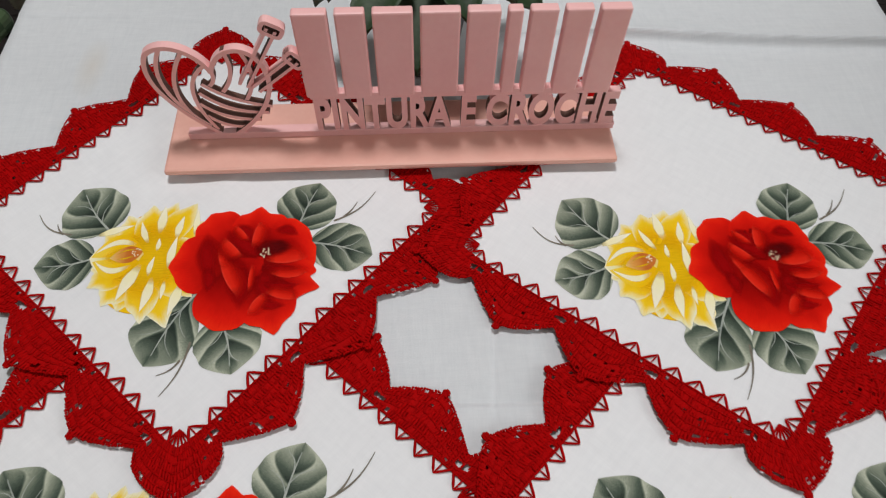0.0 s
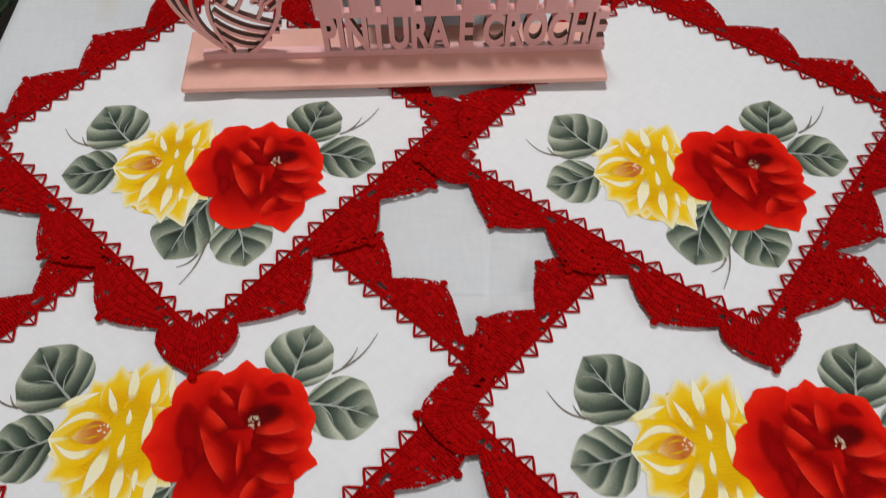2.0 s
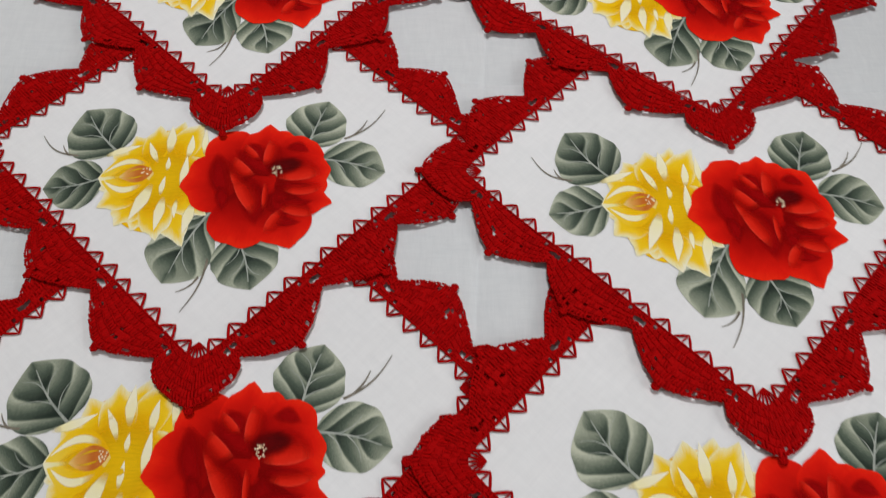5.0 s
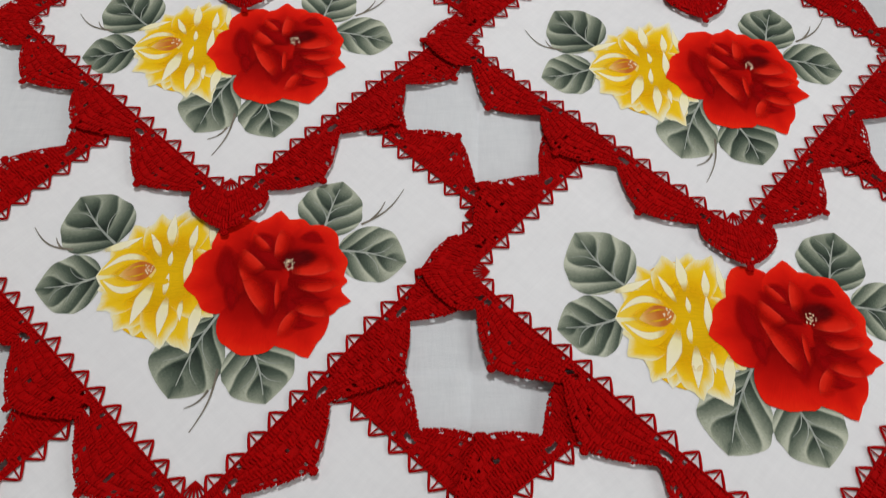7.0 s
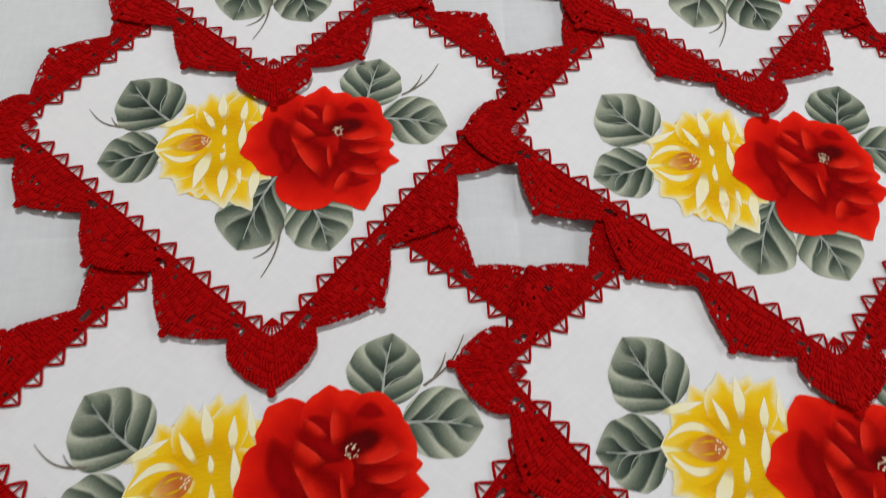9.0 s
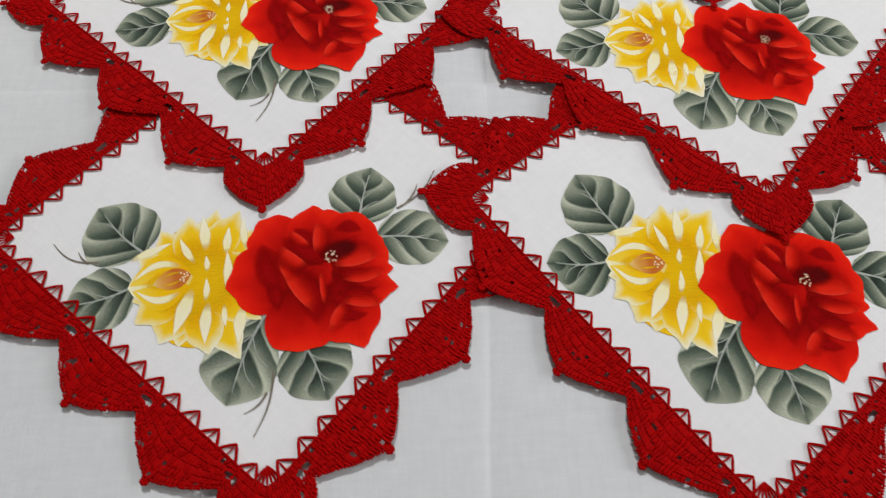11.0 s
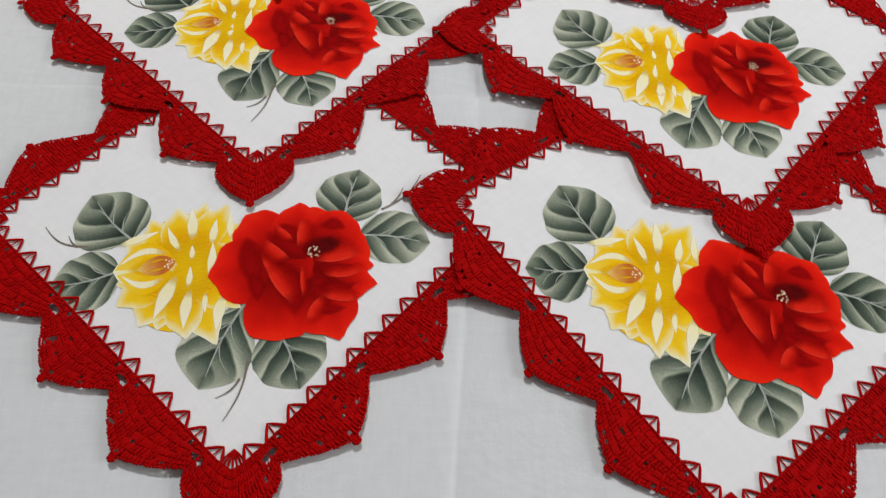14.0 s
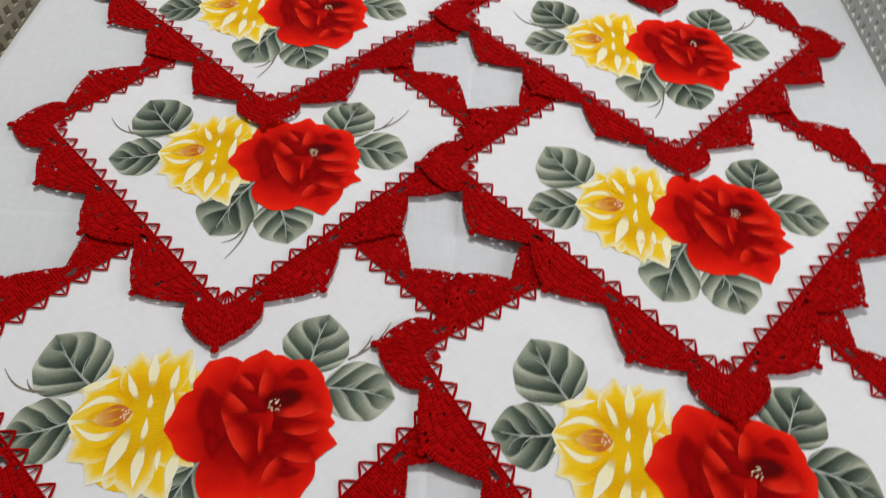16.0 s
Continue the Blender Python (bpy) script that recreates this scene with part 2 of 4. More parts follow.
WALLM = simple("wall_paint", (0.70, 0.69, 0.66), (0.76, 0.75, 0.72), 3, 0.85, 0.0004)
CEILM = simple("ceiling_paint", (0.78, 0.78, 0.77), (0.83, 0.83, 0.82), 3, 0.9, 0.0004)
WOOD = simple("table_wood", (0.20, 0.11, 0.05), (0.30, 0.17, 0.08), 6, 0.5, 0.0003, stretch=(1, 8, 8))
METALM = simple("black_metal_tube", (0.012, 0.011, 0.012), (0.025, 0.022, 0.022), 40, 0.35)
CANE_W = simple("pale_woven_plastic", (0.70, 0.71, 0.67), (0.80, 0.81, 0.77), 50, 0.5, 0.0003)
CANE_B = simple("beige_woven_plastic", (0.62, 0.57, 0.45), (0.72, 0.66, 0.52), 50, 0.5, 0.0003)


def checker():
    m, nt, b = material("green_checked_fabric", 0.85, 0, 0.2, 0.3)
    c = node(nt, "ShaderNodeTexChecker", Scale=55.0)
    nt.links.new(place(nt), c.inputs["Vector"])
    c.inputs["Color1"].default_value, c.inputs["Color2"].default_value = (0.035, 0.085, 0.035, 1), (0.13, 0.20, 0.10, 1)
    n = noise_tex(nt, place(nt), 60, 3)
    nt.links.new(mix(nt, math_node(nt, "MULTIPLY", n, 0.7), c.outputs["Color"], (0.06, 0.11, 0.04)), b.inputs["Base Color"])
    return m


CHECK = checker()


# ---------------------------------------------------------------- mesh helpers
def mesh_object(name, verts, faces, mat, parent=None, label="", smooth=True, uvs=None):
    me = bpy.data.meshes.new(name)
    me.from_pydata(verts, [], faces)
    if uvs is not None:
        layer = me.uv_layers.new(name="UVMap")
        flat = np.array([uvs[l.vertex_index] for l in me.loops], dtype=np.float32).ravel()
        layer.data.foreach_set("uv", flat)
    me.materials.append(mat)
    if smooth:
        me.polygons.foreach_set("use_smooth", [True] * len(me.polygons))
    me.update()
    ob = new(name, me)
    if parent is not None:
        ob.parent = parent
    if label:
        tagged(ob, label)
    return ob


def part(name, bm, mat, parent=None, label="", smooth=False):
    me = bpy.data.meshes.new(name)
    bmesh.ops.recalc_face_normals(bm, faces=bm.faces)
    bm.to_mesh(me)
    bm.free()
    me.materials.append(mat)
    if smooth:
        me.polygons.foreach_set("use_smooth", [True] * len(me.polygons))
    ob = new(name, me)
    if parent is not None:
        ob.parent = parent
    if label:
        tagged(ob, label)
    return ob


def box(x0, x1, y0, y1, z0, z1, bevel=0.0, segs=2):
    bm = bmesh.new()
    bmesh.ops.create_cube(bm, size=1)
    for v in bm.verts:
        v.co = ((x0 + x1) / 2 + v.co.x * (x1 - x0), (y0 + y1) / 2 + v.co.y * (y1 - y0), (z0 + z1) / 2 + v.co.z * (z1 - z0))
    if bevel:
        bmesh.ops.bevel(bm, geom=bm.edges[:], offset=bevel, segments=segs, affect="EDGES", profile=0.5)
    return bm


def tube(points, radius, sides=10, taper=None):
    """A closed round tube along points."""
    bm = bmesh.new()
    pts = [Vector(p) for p in points]
    rings = []
    up = Vector((0.13, 0.21, 1)).normalized()
    for i, p in enumerate(pts):
        d = (pts[min(i + 1, len(pts) - 1)] - pts[max(i - 1, 0)]).normalized()
        a = d.cross(up)
        a = a.normalized() if a.length > 1e-4 else Vector((1, 0, 0))
        b = d.cross(a)
        r = radius * (taper(i / (len(pts) - 1)) if taper else 1)
        rings.append([bm.verts.new(p + r * (math.cos(2 * math.pi * k / sides) * a + math.sin(2 * math.pi * k / sides) * b)) for k in range(sides)])
    for r0, r1 in zip(rings, rings[1:]):
        for k in range(sides):
            bm.faces.new((r0[k], r0[(k + 1) % sides], r1[(k + 1) % sides], r1[k]))
    bm.faces.new(rings[0][::-1])
    bm.faces.new(rings[-1])
    return bm


def root(name, where, angle, label, category, group=""):
    e = new(name)
    e.empty_display_size = 0.05
    e.matrix_world = pose(*where, 0, 0, angle)
    return tagged(e, label, category, group)


# ---------------------------------------------------------------- the room
TOP = 0.7465


def slab(name, x0, x1, y0, y1, z0, z1, mat, label):
    return tagged(part(name, box(x0, x1, y0, y1, z0, z1), mat, None), label, name.split("_")[0], kind="structure")


RX0, RX1, RY0, RY1, RZ = -1.5, 2.3, -1.9, 2.2, 2.6
floor = slab("floor", RX0, RX1, RY0, RY1, -0.12, -0.004, GROUT, "dark brown ceramic floor with grout joints")
slab("ceiling", RX0, RX1, RY0, RY1, RZ, RZ + 0.1, CEILM, "plain white painted ceiling")
slab("wall_west", RX0 - 0.12, RX0, RY0, RY1, -0.12, RZ + 0.1, WALLM, "plain pale painted wall")
slab("wall_east", RX1, RX1 + 0.12, RY0, RY1, -0.12, RZ + 0.1, WALLM, "plain pale painted wall")
slab("wall_north", RX0 - 0.12, RX1 + 0.12, RY1, RY1 + 0.12, -0.12, RZ + 0.1, WALLM, "plain pale painted wall")
slab("wall_south", RX0 - 0.12, RX1 + 0.12, RY0 - 0.12, RY0, -0.12, RZ + 0.1, WALLM, "plain pale painted wall")

# ---------------------------------------------------------------- table and its cloth
XL, XR, YF, YB = 0.070, 0.736, -0.42, 0.98


def build_table():
    t = root("dining_table", ((XL + XR) / 2, (YF + YB) / 2, 0), 0, "wooden dining table hidden under a white tablecloth", "table")
    w, d = (XR - XL) / 2 - 0.008, (YB - YF) / 2 - 0.008
    part("tabletop", box(-w, w, -d, d, TOP - 0.040, TOP - 0.012, 0.004), WOOD, t)
    for sx in (-1, 1):
        for sy in (-1, 1):
            part("leg", box(sx * (w - 0.06) - 0.03, sx * (w - 0.06) + 0.03, sy * (d - 0.06) - 0.03, sy * (d - 0.06) + 0.03, 0.0, TOP - 0.040, 0.004), WOOD, t)


def smooth_step(t):
    t = min(1.0, max(0.0, t))
    return t * t * (3 - 2 * t)


def cloth_edge(y):
    """The two long edges of the cloth's flat top at y."""
    return 0.047 + 0.045 * (y - 0.29), 0.732 + 0.02 * (y - 0.4)


def cloth_height(x, y):
    z = 0.0
    # pressed fold lines, the last one raised: steep on the near side, gentle on the far side
    for k, (yf, depth) in enumerate(((0.7235, -0.0095), (0.4395, 0.0028), (0.146, 0.0013), (-0.152, 0.0013))):
        d = y - yf - 0.002 * math.sin(6 * x + k)
        far = 0.012
        if k == 0:
            d += 0.07 * (x - 0.52) + 0.0015 * math.sin(31 * x)
            depth *= 0.07 + 0.93 * smooth_step((x - 0.40) / 0.16)
            far = 0.020
        z -= depth * (math.exp(-d / far) if d > 0 else math.exp(d / 0.0016))
    d = x - 0.374 - 0.08 * y - 0.002 * math.sin(9 * y)
    z -= 0.0016 * (math.exp(-d / 0.011) if d > 0 else math.exp(d / 0.0022))
    far = min(1.0, max(0.0, (y - 0.60) / 0.2))
    z += far * 0.0060 * (noise.noise(Vector((x * 5 + y * 3, y * 11 - x * 2, 0.3))) + 0.4)
    z += 0.0004 * noise.noise(Vector((x * 14, y * 14, 1.7)))
    z += 0.0016 * noise.noise(Vector((x * 9 - y * 3, y * 6 + x * 2, 5.1)))
    return z


def build_cloth():
    drop = 11
    ys = set(np.linspace(YF, YB, 220).round(5))
    for yf in (0.4395, 0.146, -0.152):
        ys |= set(np.linspace(yf - 0.009, yf + 0.020, 30).round(5))
    ys |= set(np.linspace(0.69, 0.78, 90).round(5))
    ys = sorted(ys)
    fs = sorted(set(np.linspace(0, 1, 110).round(5)) | set(np.linspace(0.455, 0.550, 70).round(5)))
    nx = len(fs) - 1
    verts, faces = [], []
    for j, y in enumerate(ys):
        l, r = cloth_edge(y)
        row = []
        for k in range(drop, 0, -1):
            a = k / drop
            wave = 0.010 * a * math.sin(y * 38 + 1.3 * math.sin(y * 9))
            row.append((l - 0.012 * math.sin(min(1, a * 8) * math.pi / 2) - 0.02 * a + wave, y, TOP - 0.24 * a ** 1.15 - 0.004 * min(1, a * 8)))
        for i in range(nx + 1):
            x = l + (r - l) * fs[i]
            row.append((x, y, TOP - 0.0012 + cloth_height(x, y)))
        for k in range(1, drop + 1):
            a = k / drop
            wave = 0.010 * a * math.sin(y * 34 + 2 + 1.5 * math.sin(y * 7))
            row.append((r + 0.012 * math.sin(min(1, a * 8) * math.pi / 2) + 0.02 * a + wave, y, TOP - 0.24 * a ** 1.15 - 0.004 * min(1, a * 8)))
        verts += row
    n = nx + 1 + 2 * drop
    for j in range(len(ys) - 1):
        for i in range(n - 1):
            a = j * n + i
            faces.append((a, a + 1, a + n + 1, a + n))
    ob = mesh_object("tablecloth", verts, faces, TABLECLOTH)
    sol = ob.modifiers.new("thickness", "SOLIDIFY")
    sol.thickness, sol.offset = 0.0006, -1
    tagged(ob, "white cotton tablecloth with pressed fold lines over the table", "tablecloth")


build_table()
build_cloth()

# ---------------------------------------------------------------- placemats
HALF = 0.1         # half side of the cloth inside the row of points, before each mat's own stretch
LAYER = 0.0024     # how much one mat lifts the next
# bottom corner x, y; turn of the lower-left side, lean of the lower-right one, their lengths; red heart x, y, turn and unit of the painting; from the lowest layer up
MATS = [
    (0.2652, -0.0839, -42.2, -1.0, 0.1883, 0.1914, 0.2921, 0.0263, 4.14, 0.0820),
    (0.4894, -0.1052, -54.7, 0.0, 0.1959, 0.1915, 0.5426, -0.0002, -12.31, 0.0844),
    (0.2552, 0.0884, -43.6, 1.0, 0.1901, 0.1989, 0.2901, 0.2061, -0.14, 0.0826),
    (0.5384, 0.0574, -44.7, 0.0, 0.1997, 0.2016, 0.5707, 0.1709, -4.09, 0.0842),
    (0.2526, 0.2552, -42.5, -2.5, 0.1908, 0.1904, 0.2811, 0.3679, -0.33, 0.0831),
    (0.5426, 0.2310, -43.4, -2.0, 0.1966, 0.1863, 0.5788, 0.3480, -2.55, 0.0845),
    (0.2444, 0.4249, -42.8, 0.0, 0.2002, 0.1925, 0.2765, 0.5371, -3.37, 0.0834),
    (0.5543, 0.4175, -38.0, -3.7, 0.1925, 0.1950, 0.5834, 0.5269, -0.13, 0.0832),
]
FRAMES = []
for bx, by, turn, lean, lp, lq, *_ in MATS:
    a, b = radians(turn), radians(turn + lean)
    d1, d2 = (math.cos(a), math.sin(a)), (-math.sin(b), math.cos(b))
    FRAMES.append((bx + d2[0] * lq / 2 - d1[0] * lp / 2, by + d2[1] * lq / 2 - d1[1] * lp / 2, d1, d2, lp / 2 / HALF, lq / 2 / HALF))


def petal_rim(v, point):
    """Along and across (in units of length and half width) of a petal's rim at v."""
    return 1 - 0.52 * abs(v) ** 2.3 + point * math.exp(-(v / 0.16) ** 2) - point, math.sin(v * math.pi / 2) ** 1.0 * (1.0 - 0.10 * abs(v) ** 6)


def lay_height(i, x, y):
    """Height of mat i's underside over the table top where it lies on the mats below it."""
    z = 0.0014 + 0.0008 * noise.noise(Vector((x * 15, y * 15, 2.7)))
    for j in range(i):
        cx, cy, d1, d2, kp, kq = FRAMES[j]
        u, v = x - cx, y - cy
        d = max(abs(u * d1[0] + v * d1[1]) - HALF * kp, abs(u * d2[0] + v * d2[1]) - HALF * kq) - 0.034
        if d < 0.03:
            z += LAYER * (1 - smooth_step(d / 0.03))
    return z


class Sheet:
    """Collects geometry in the mat's own plane and drapes it."""

    def __init__(self, i):
        self.i, self.verts, self.faces, self.uvs = i, [], [], []
        self.cx, self.cy, self.d1, self.d2, self.kp, self.kq = FRAMES[i]
        lean = radians(MATS[i][3])
        self.slip, self.rise = -math.sin(lean), math.cos(lean)

    def world(self, p, q):
        p, q = p * self.kp, q * self.kq
        return self.cx + p * self.d1[0] + q * self.d2[0], self.cy + p * self.d1[1] + q * self.d2[1]

    def local(self, p, q):
        return p * self.kp + q * self.kq * self.slip, q * self.kq * self.rise

    def add(self, p, q, h, uv=(0.0, 0.0)):
        x, y = self.world(p, q)
        self.verts.append((*self.local(p, q), lay_height(self.i, x, y) + h))
        self.uvs.append(uv)
        return len(self.verts) - 1

    def spindle(self, a, b, r, fat=0.8):
        """One stitch: a thread that swells between its ends. a, b: (p, q, h)."""
        n = 4
        d = Vector(b) - Vector(a)
        if d.length < 1e-6:
            return
        side = Vector((-d.y, d.x, 0))
        side = side.normalized() if side.length > 1e-7 else Vector((1, 0, 0))
        up = d.normalized().cross(side)
        mid = ((a[0] + b[0]) / 2, (a[1] + b[1]) / 2)
        x, y = self.world(*mid)
        lift = lay_height(self.i, x, y)
        base = len(self.verts)
        for t, rr in ((0.0, 0.45), (0.28, fat), (0.72, fat), (1.0, 0.45)):
            c = Vector(a) + d * t
            for k in range(n):
                w = 2 * math.pi * k / n
                o = c + r * rr * (math.cos(w) * side + 0.60 * math.sin(w) * up)
                self.verts.append((*self.local(o.x, o.y), o.z + lift))
                self.uvs.append((0.0, 0.0))
        for ring in range(3):
            for k in range(n):
                self.faces.append((base + ring * n + k, base + ring * n + (k + 1) % n, base + (ring + 1) * n + (k + 1) % n, base + (ring + 1) * n + k))

    def make(self, name, mat, parent, label="", uv=False):
        return mesh_object(name, self.verts, self.faces, mat, parent, label, not uv, self.uvs if uv else None)


CORNER = 0.0115
PITCH = 2 * (HALF - CORNER) / 3
O_IN, O_VALLEY, O_TIP, R_CORNER = 0.0067, 0.0185, 0.0365, 0.0345


def turned(k, p, q):
    for _ in range(k % 4):
        p, q = -q, p
    return p, q


def crochet(s, rnd, where, outline, columns, rows, eyelets, lift):
    """A worked motif. where(t, o): the plane's p, q; outline(t): its depth; eyelets: (t, o, radius)."""
    def hole(t, o):
        p, q = where(t, o)
        for te, oe, re in eyelets:
            pe, qe = where(te, oe)
            if (p - pe) ** 2 + (q - qe) ** 2 < re * re:
                return True
        return False

    for v, n, chance in ((0.34, 9, 0.05), (0.66, 7, 0.05), (0.91, 12, 0.45)):
        for c in range(n):
            t = 0.14 + 0.72 * (c + rnd.uniform(0.2, 0.8)) / n
            if rnd.random() < chance:
                eyelets.append((t, O_IN + (outline(t) - O_IN) * (v + rnd.uniform(-0.05, 0.05)), 0.0010))

    def high(t, v):
        return lift * v * v * math.sin(math.pi * min(1, max(0, t))) ** 0.5

    # ground of close stitches
    ns, no = columns, 15
    idx = {}
    for a in range(ns + 1):
        for b in range(no + 1):
            t, v = a / ns, b / no
            p, q = where(t, O_IN + (outline(t) - 0.0006 - O_IN) * v)
            idx[a, b] = s.add(p, q, (0.0010 if 0 < b < no else 0.0004) + 0.0002 * rnd.uniform(-1, 1) + high(t, v))
    for a in range(ns):
        for b in range(no):
            t, v = (a + 0.5) / ns, (b + 0.5) / no
            if hole(t, O_IN + (outline(t) - O_IN) * v) or (rnd.random() < 0.006 and b > 1):
                continue
            s.faces.append((idx[a, b], idx[a + 1, b], idx[a + 1, b + 1], idx[a, b + 1]))
    # posts, row by row, each row a ridge of its own
    for r in range(rows):
        v0, v1 = r / rows, (r + 1) / rows
        for c in range(columns):
            t = (c + 0.5 + 0.22 * (rnd.random() - 0.5)) / columns
            depth = outline(t) - O_IN
            o0, o1 = O_IN + depth * (v0 + rnd.uniform(-0.04, 0.02)), O_IN + depth * (v1 + rnd.uniform(-0.02, 0.04))
            if rnd.random() < 0.03 or hole(t, (o0 + o1) / 2) or hole(t, o0) or hole(t, o1):
                continue
            lean = (0.15 + rnd.uniform(-0.20, 0.20)) * (1 if r % 2 else -1) / columns
            a, b = where(min(1, max(0, t - lean)), max(o0, O_IN)), where(min(1, max(0, t + lean)), min(o1, outline(t)))
            h = 0.0009 + rnd.uniform(-0.0003, 0.0003)
            s.spindle((*a, h - 0.0002 + high(t, v0)), (*b, h + 0.0002 + high(t, v1)), 0.00094 * rnd.uniform(0.85, 1.18), 1.0)
    # chain loops along the top of each row
    for r in range(1, rows):
        v = r / rows
        for c in range(columns):
            t0, t1 = c / columns, min(1, (c + 1.15) / columns)
            o = O_IN + (outline(t0) - O_IN) * v + 0.0003 * rnd.uniform(-1, 1)
            o2 = O_IN + (outline(t1) - O_IN) * v + 0.0003 * rnd.uniform(-1, 1)
            if rnd.random() < 0.08 or hole(t0, o) or hole(t1, o2):
                continue
            s.spindle((*where(t0, o), 0.0011 + high(t0, v)), (*where(t1, o2), 0.0014 + high(t1, v)), 0.00056 * rnd.uniform(0.85, 1.2), 1.0)
    # rim
    m = int(columns * 1.4)
    for c in range(m):
        t0, t1 = c / m, (c + 1) / m
        k = 0.0004 * rnd.uniform(-1, 1)
        s.spindle((*where(t0, outline(t0) + k), 0.0009 + high(t0, 1)), (*where(t1, outline(t1) + k), 0.0010 + high(t1, 1)), 0.0008, 1.0)


def side_where(k, s0):
    def where(t, o):
        return turned(k, -HALF + CORNER + s0 + t * PITCH, -HALF - o)
    return where


def corner_where(k):
    def where(t, o):
        w = math.pi / 2 * t
        a, c = CORNER * max(0.0, 1 - 2 * t), CORNER * max(0.0, 2 * t - 1)
        return turned(k, HALF - a + math.sin(w) * o, -HALF + c - math.cos(w) * o)
    return where


def scallop_outline(skew):
    def outline(t):
        t = min(1.0, max(0.0, t)) ** skew
        return O_VALLEY + (O_TIP - O_VALLEY) * (1 - abs(2 * t - 1) ** 1.45)
    return outline


def corner_outline(t):
    t = min(1.0, max(0.0, t))
    a = abs(2 * t - 1)
    return O_VALLEY + (R_CORNER - O_VALLEY) * (0.72 + 0.28 * max(0.0, 1 - a / 0.65) ** 1.15) * (1 - a ** 5)


def picot(s, rnd, p, q, dp, dq):
    """The small knot at a motif's tip."""
    cp, cq = p + dp * 0.0014, q + dq * 0.0014
    for turn in range(2):
        ring = [(cp + 0.0017 * math.cos(w), cq + 0.0017 * math.sin(w)) for w in [math.pi / 3 * k + 0.4 * turn for k in range(7)]]
        for a, b in zip(ring, ring[1:]):
            s.spindle((*a, 0.0005 + 0.0003 * turn), (*b, 0.0007 + 0.0003 * turn), 0.0010 * rnd.uniform(0.9, 1.15), 1.0)
    s.spindle((p - dp * 0.0020, q - dq * 0.0020, 0.0009), (cp + dp * 0.0010, cq + dq * 0.0010, 0.0010), 0.0011, 1.0)


def points_row(s, rnd, k):
    """The row of open triangles hooked into the cloth's edge."""
    n = 15
    w = 2 * HALF / n
    for c in range(n):
        s0 = -HALF + c * w + rnd.uniform(-0.0004, 0.0004)
        apex = turned(k, s0 + w * 0.5 + rnd.uniform(-0.0006, 0.0006), -HALF + rnd.uniform(-0.0004, 0.0006))
        for f, r in ((0.0, 0.00078), (0.45, 0.00046), (1.0, 0.00078)):
            e = turned(k, s0 + w * f, -HALF - O_IN - 0.001)
            s.spindle((*apex, 0.0010), (*e, 0.0013), r, 1.0)
    for c in range(7):  # long threads fan out at the corner
        w = math.pi / 2 * c / 6
        e = turned(k, HALF - 0.002 + 0.0105 * math.sin(w), -HALF + 0.002 - 0.0105 * math.cos(w))
        s.spindle((*turned(k, HALF - 0.002, -HALF + 0.002), 0.0010), (*e, 0.0013), 0.00055, 1.0)
    m = 46
    for c in range(m):
        a = turned(k, -HALF + 2 * HALF * c / m, -HALF - O_IN)
        b = turned(k, -HALF + 2 * HALF * (c + 1.1) / m, -HALF - O_IN)
        s.spindle((*a, 0.0011), (*b, 0.0013), 0.0008)


# ---- the painting, in units of the distance between the two hearts, from the red heart
RED_PETALS = [  # root x, y; tip x, y; width; bend; point of the rim
    (-0.18, -0.10, -0.45, 0.29, 0.40, -0.02, 0.05),
    (-0.06, -0.06, 0.06, 0.31, 0.34, 0.0, 0.02),
    (-0.10, -0.08, -0.09, 0.38, 0.38, 0.02, 0.12),
    (0.00, -0.08, 0.25, 0.25, 0.36, 0.0, 0.03),
    (0.00, -0.08, 0.375, -0.02, 0.36, 0.02, 0.02),
    (0.00, -0.16, 0.38, -0.16, 0.22, 0.0, 0.05),
    (-0.20, -0.10, -0.67, -0.18, 0.52, 0.02, 0.12),
    (0.00, -0.24, 0.42, -0.30, 0.30, 0.02, 0.16),
    (-0.16, -0.16, -0.24, -0.645, 0.46, 0.0, 0.0),
    (0.00, -0.22, 0.16, -0.67, 0.44, 0.02, 0.14),
]
RED_SHADES = [  # deep valleys between the petals: root x, y; tip x, y; width; bend
    (-0.44, 0.16, -0.30, -0.34, 0.20, -0.03),
    (-0.34, 0.16, 0.00, -0.12, 0.20, 0.02),
    (-0.20, -0.04, -0.10, -0.54, 0.26, 0.02),
    (0.00, -0.12, 0.10, -0.50, 0.22, 0.0),
    (-0.02, -0.15, 0.30, -0.14, 0.10, -0.02),
    (-0.02, -0.28, 0.32, -0.27, 0.11, -0.03),
    (-0.04, -0.42, 0.24, -0.45, 0.11, -0.02),
    (-0.24, 0.22, -0.12, 0.02, 0.16, 0.02),
    (0.02, 0.16, 0.24, 0.12, 0.14, 0.04),
    (-0.40, -0.14, -0.34, -0.40, 0.14, 0.02),
]
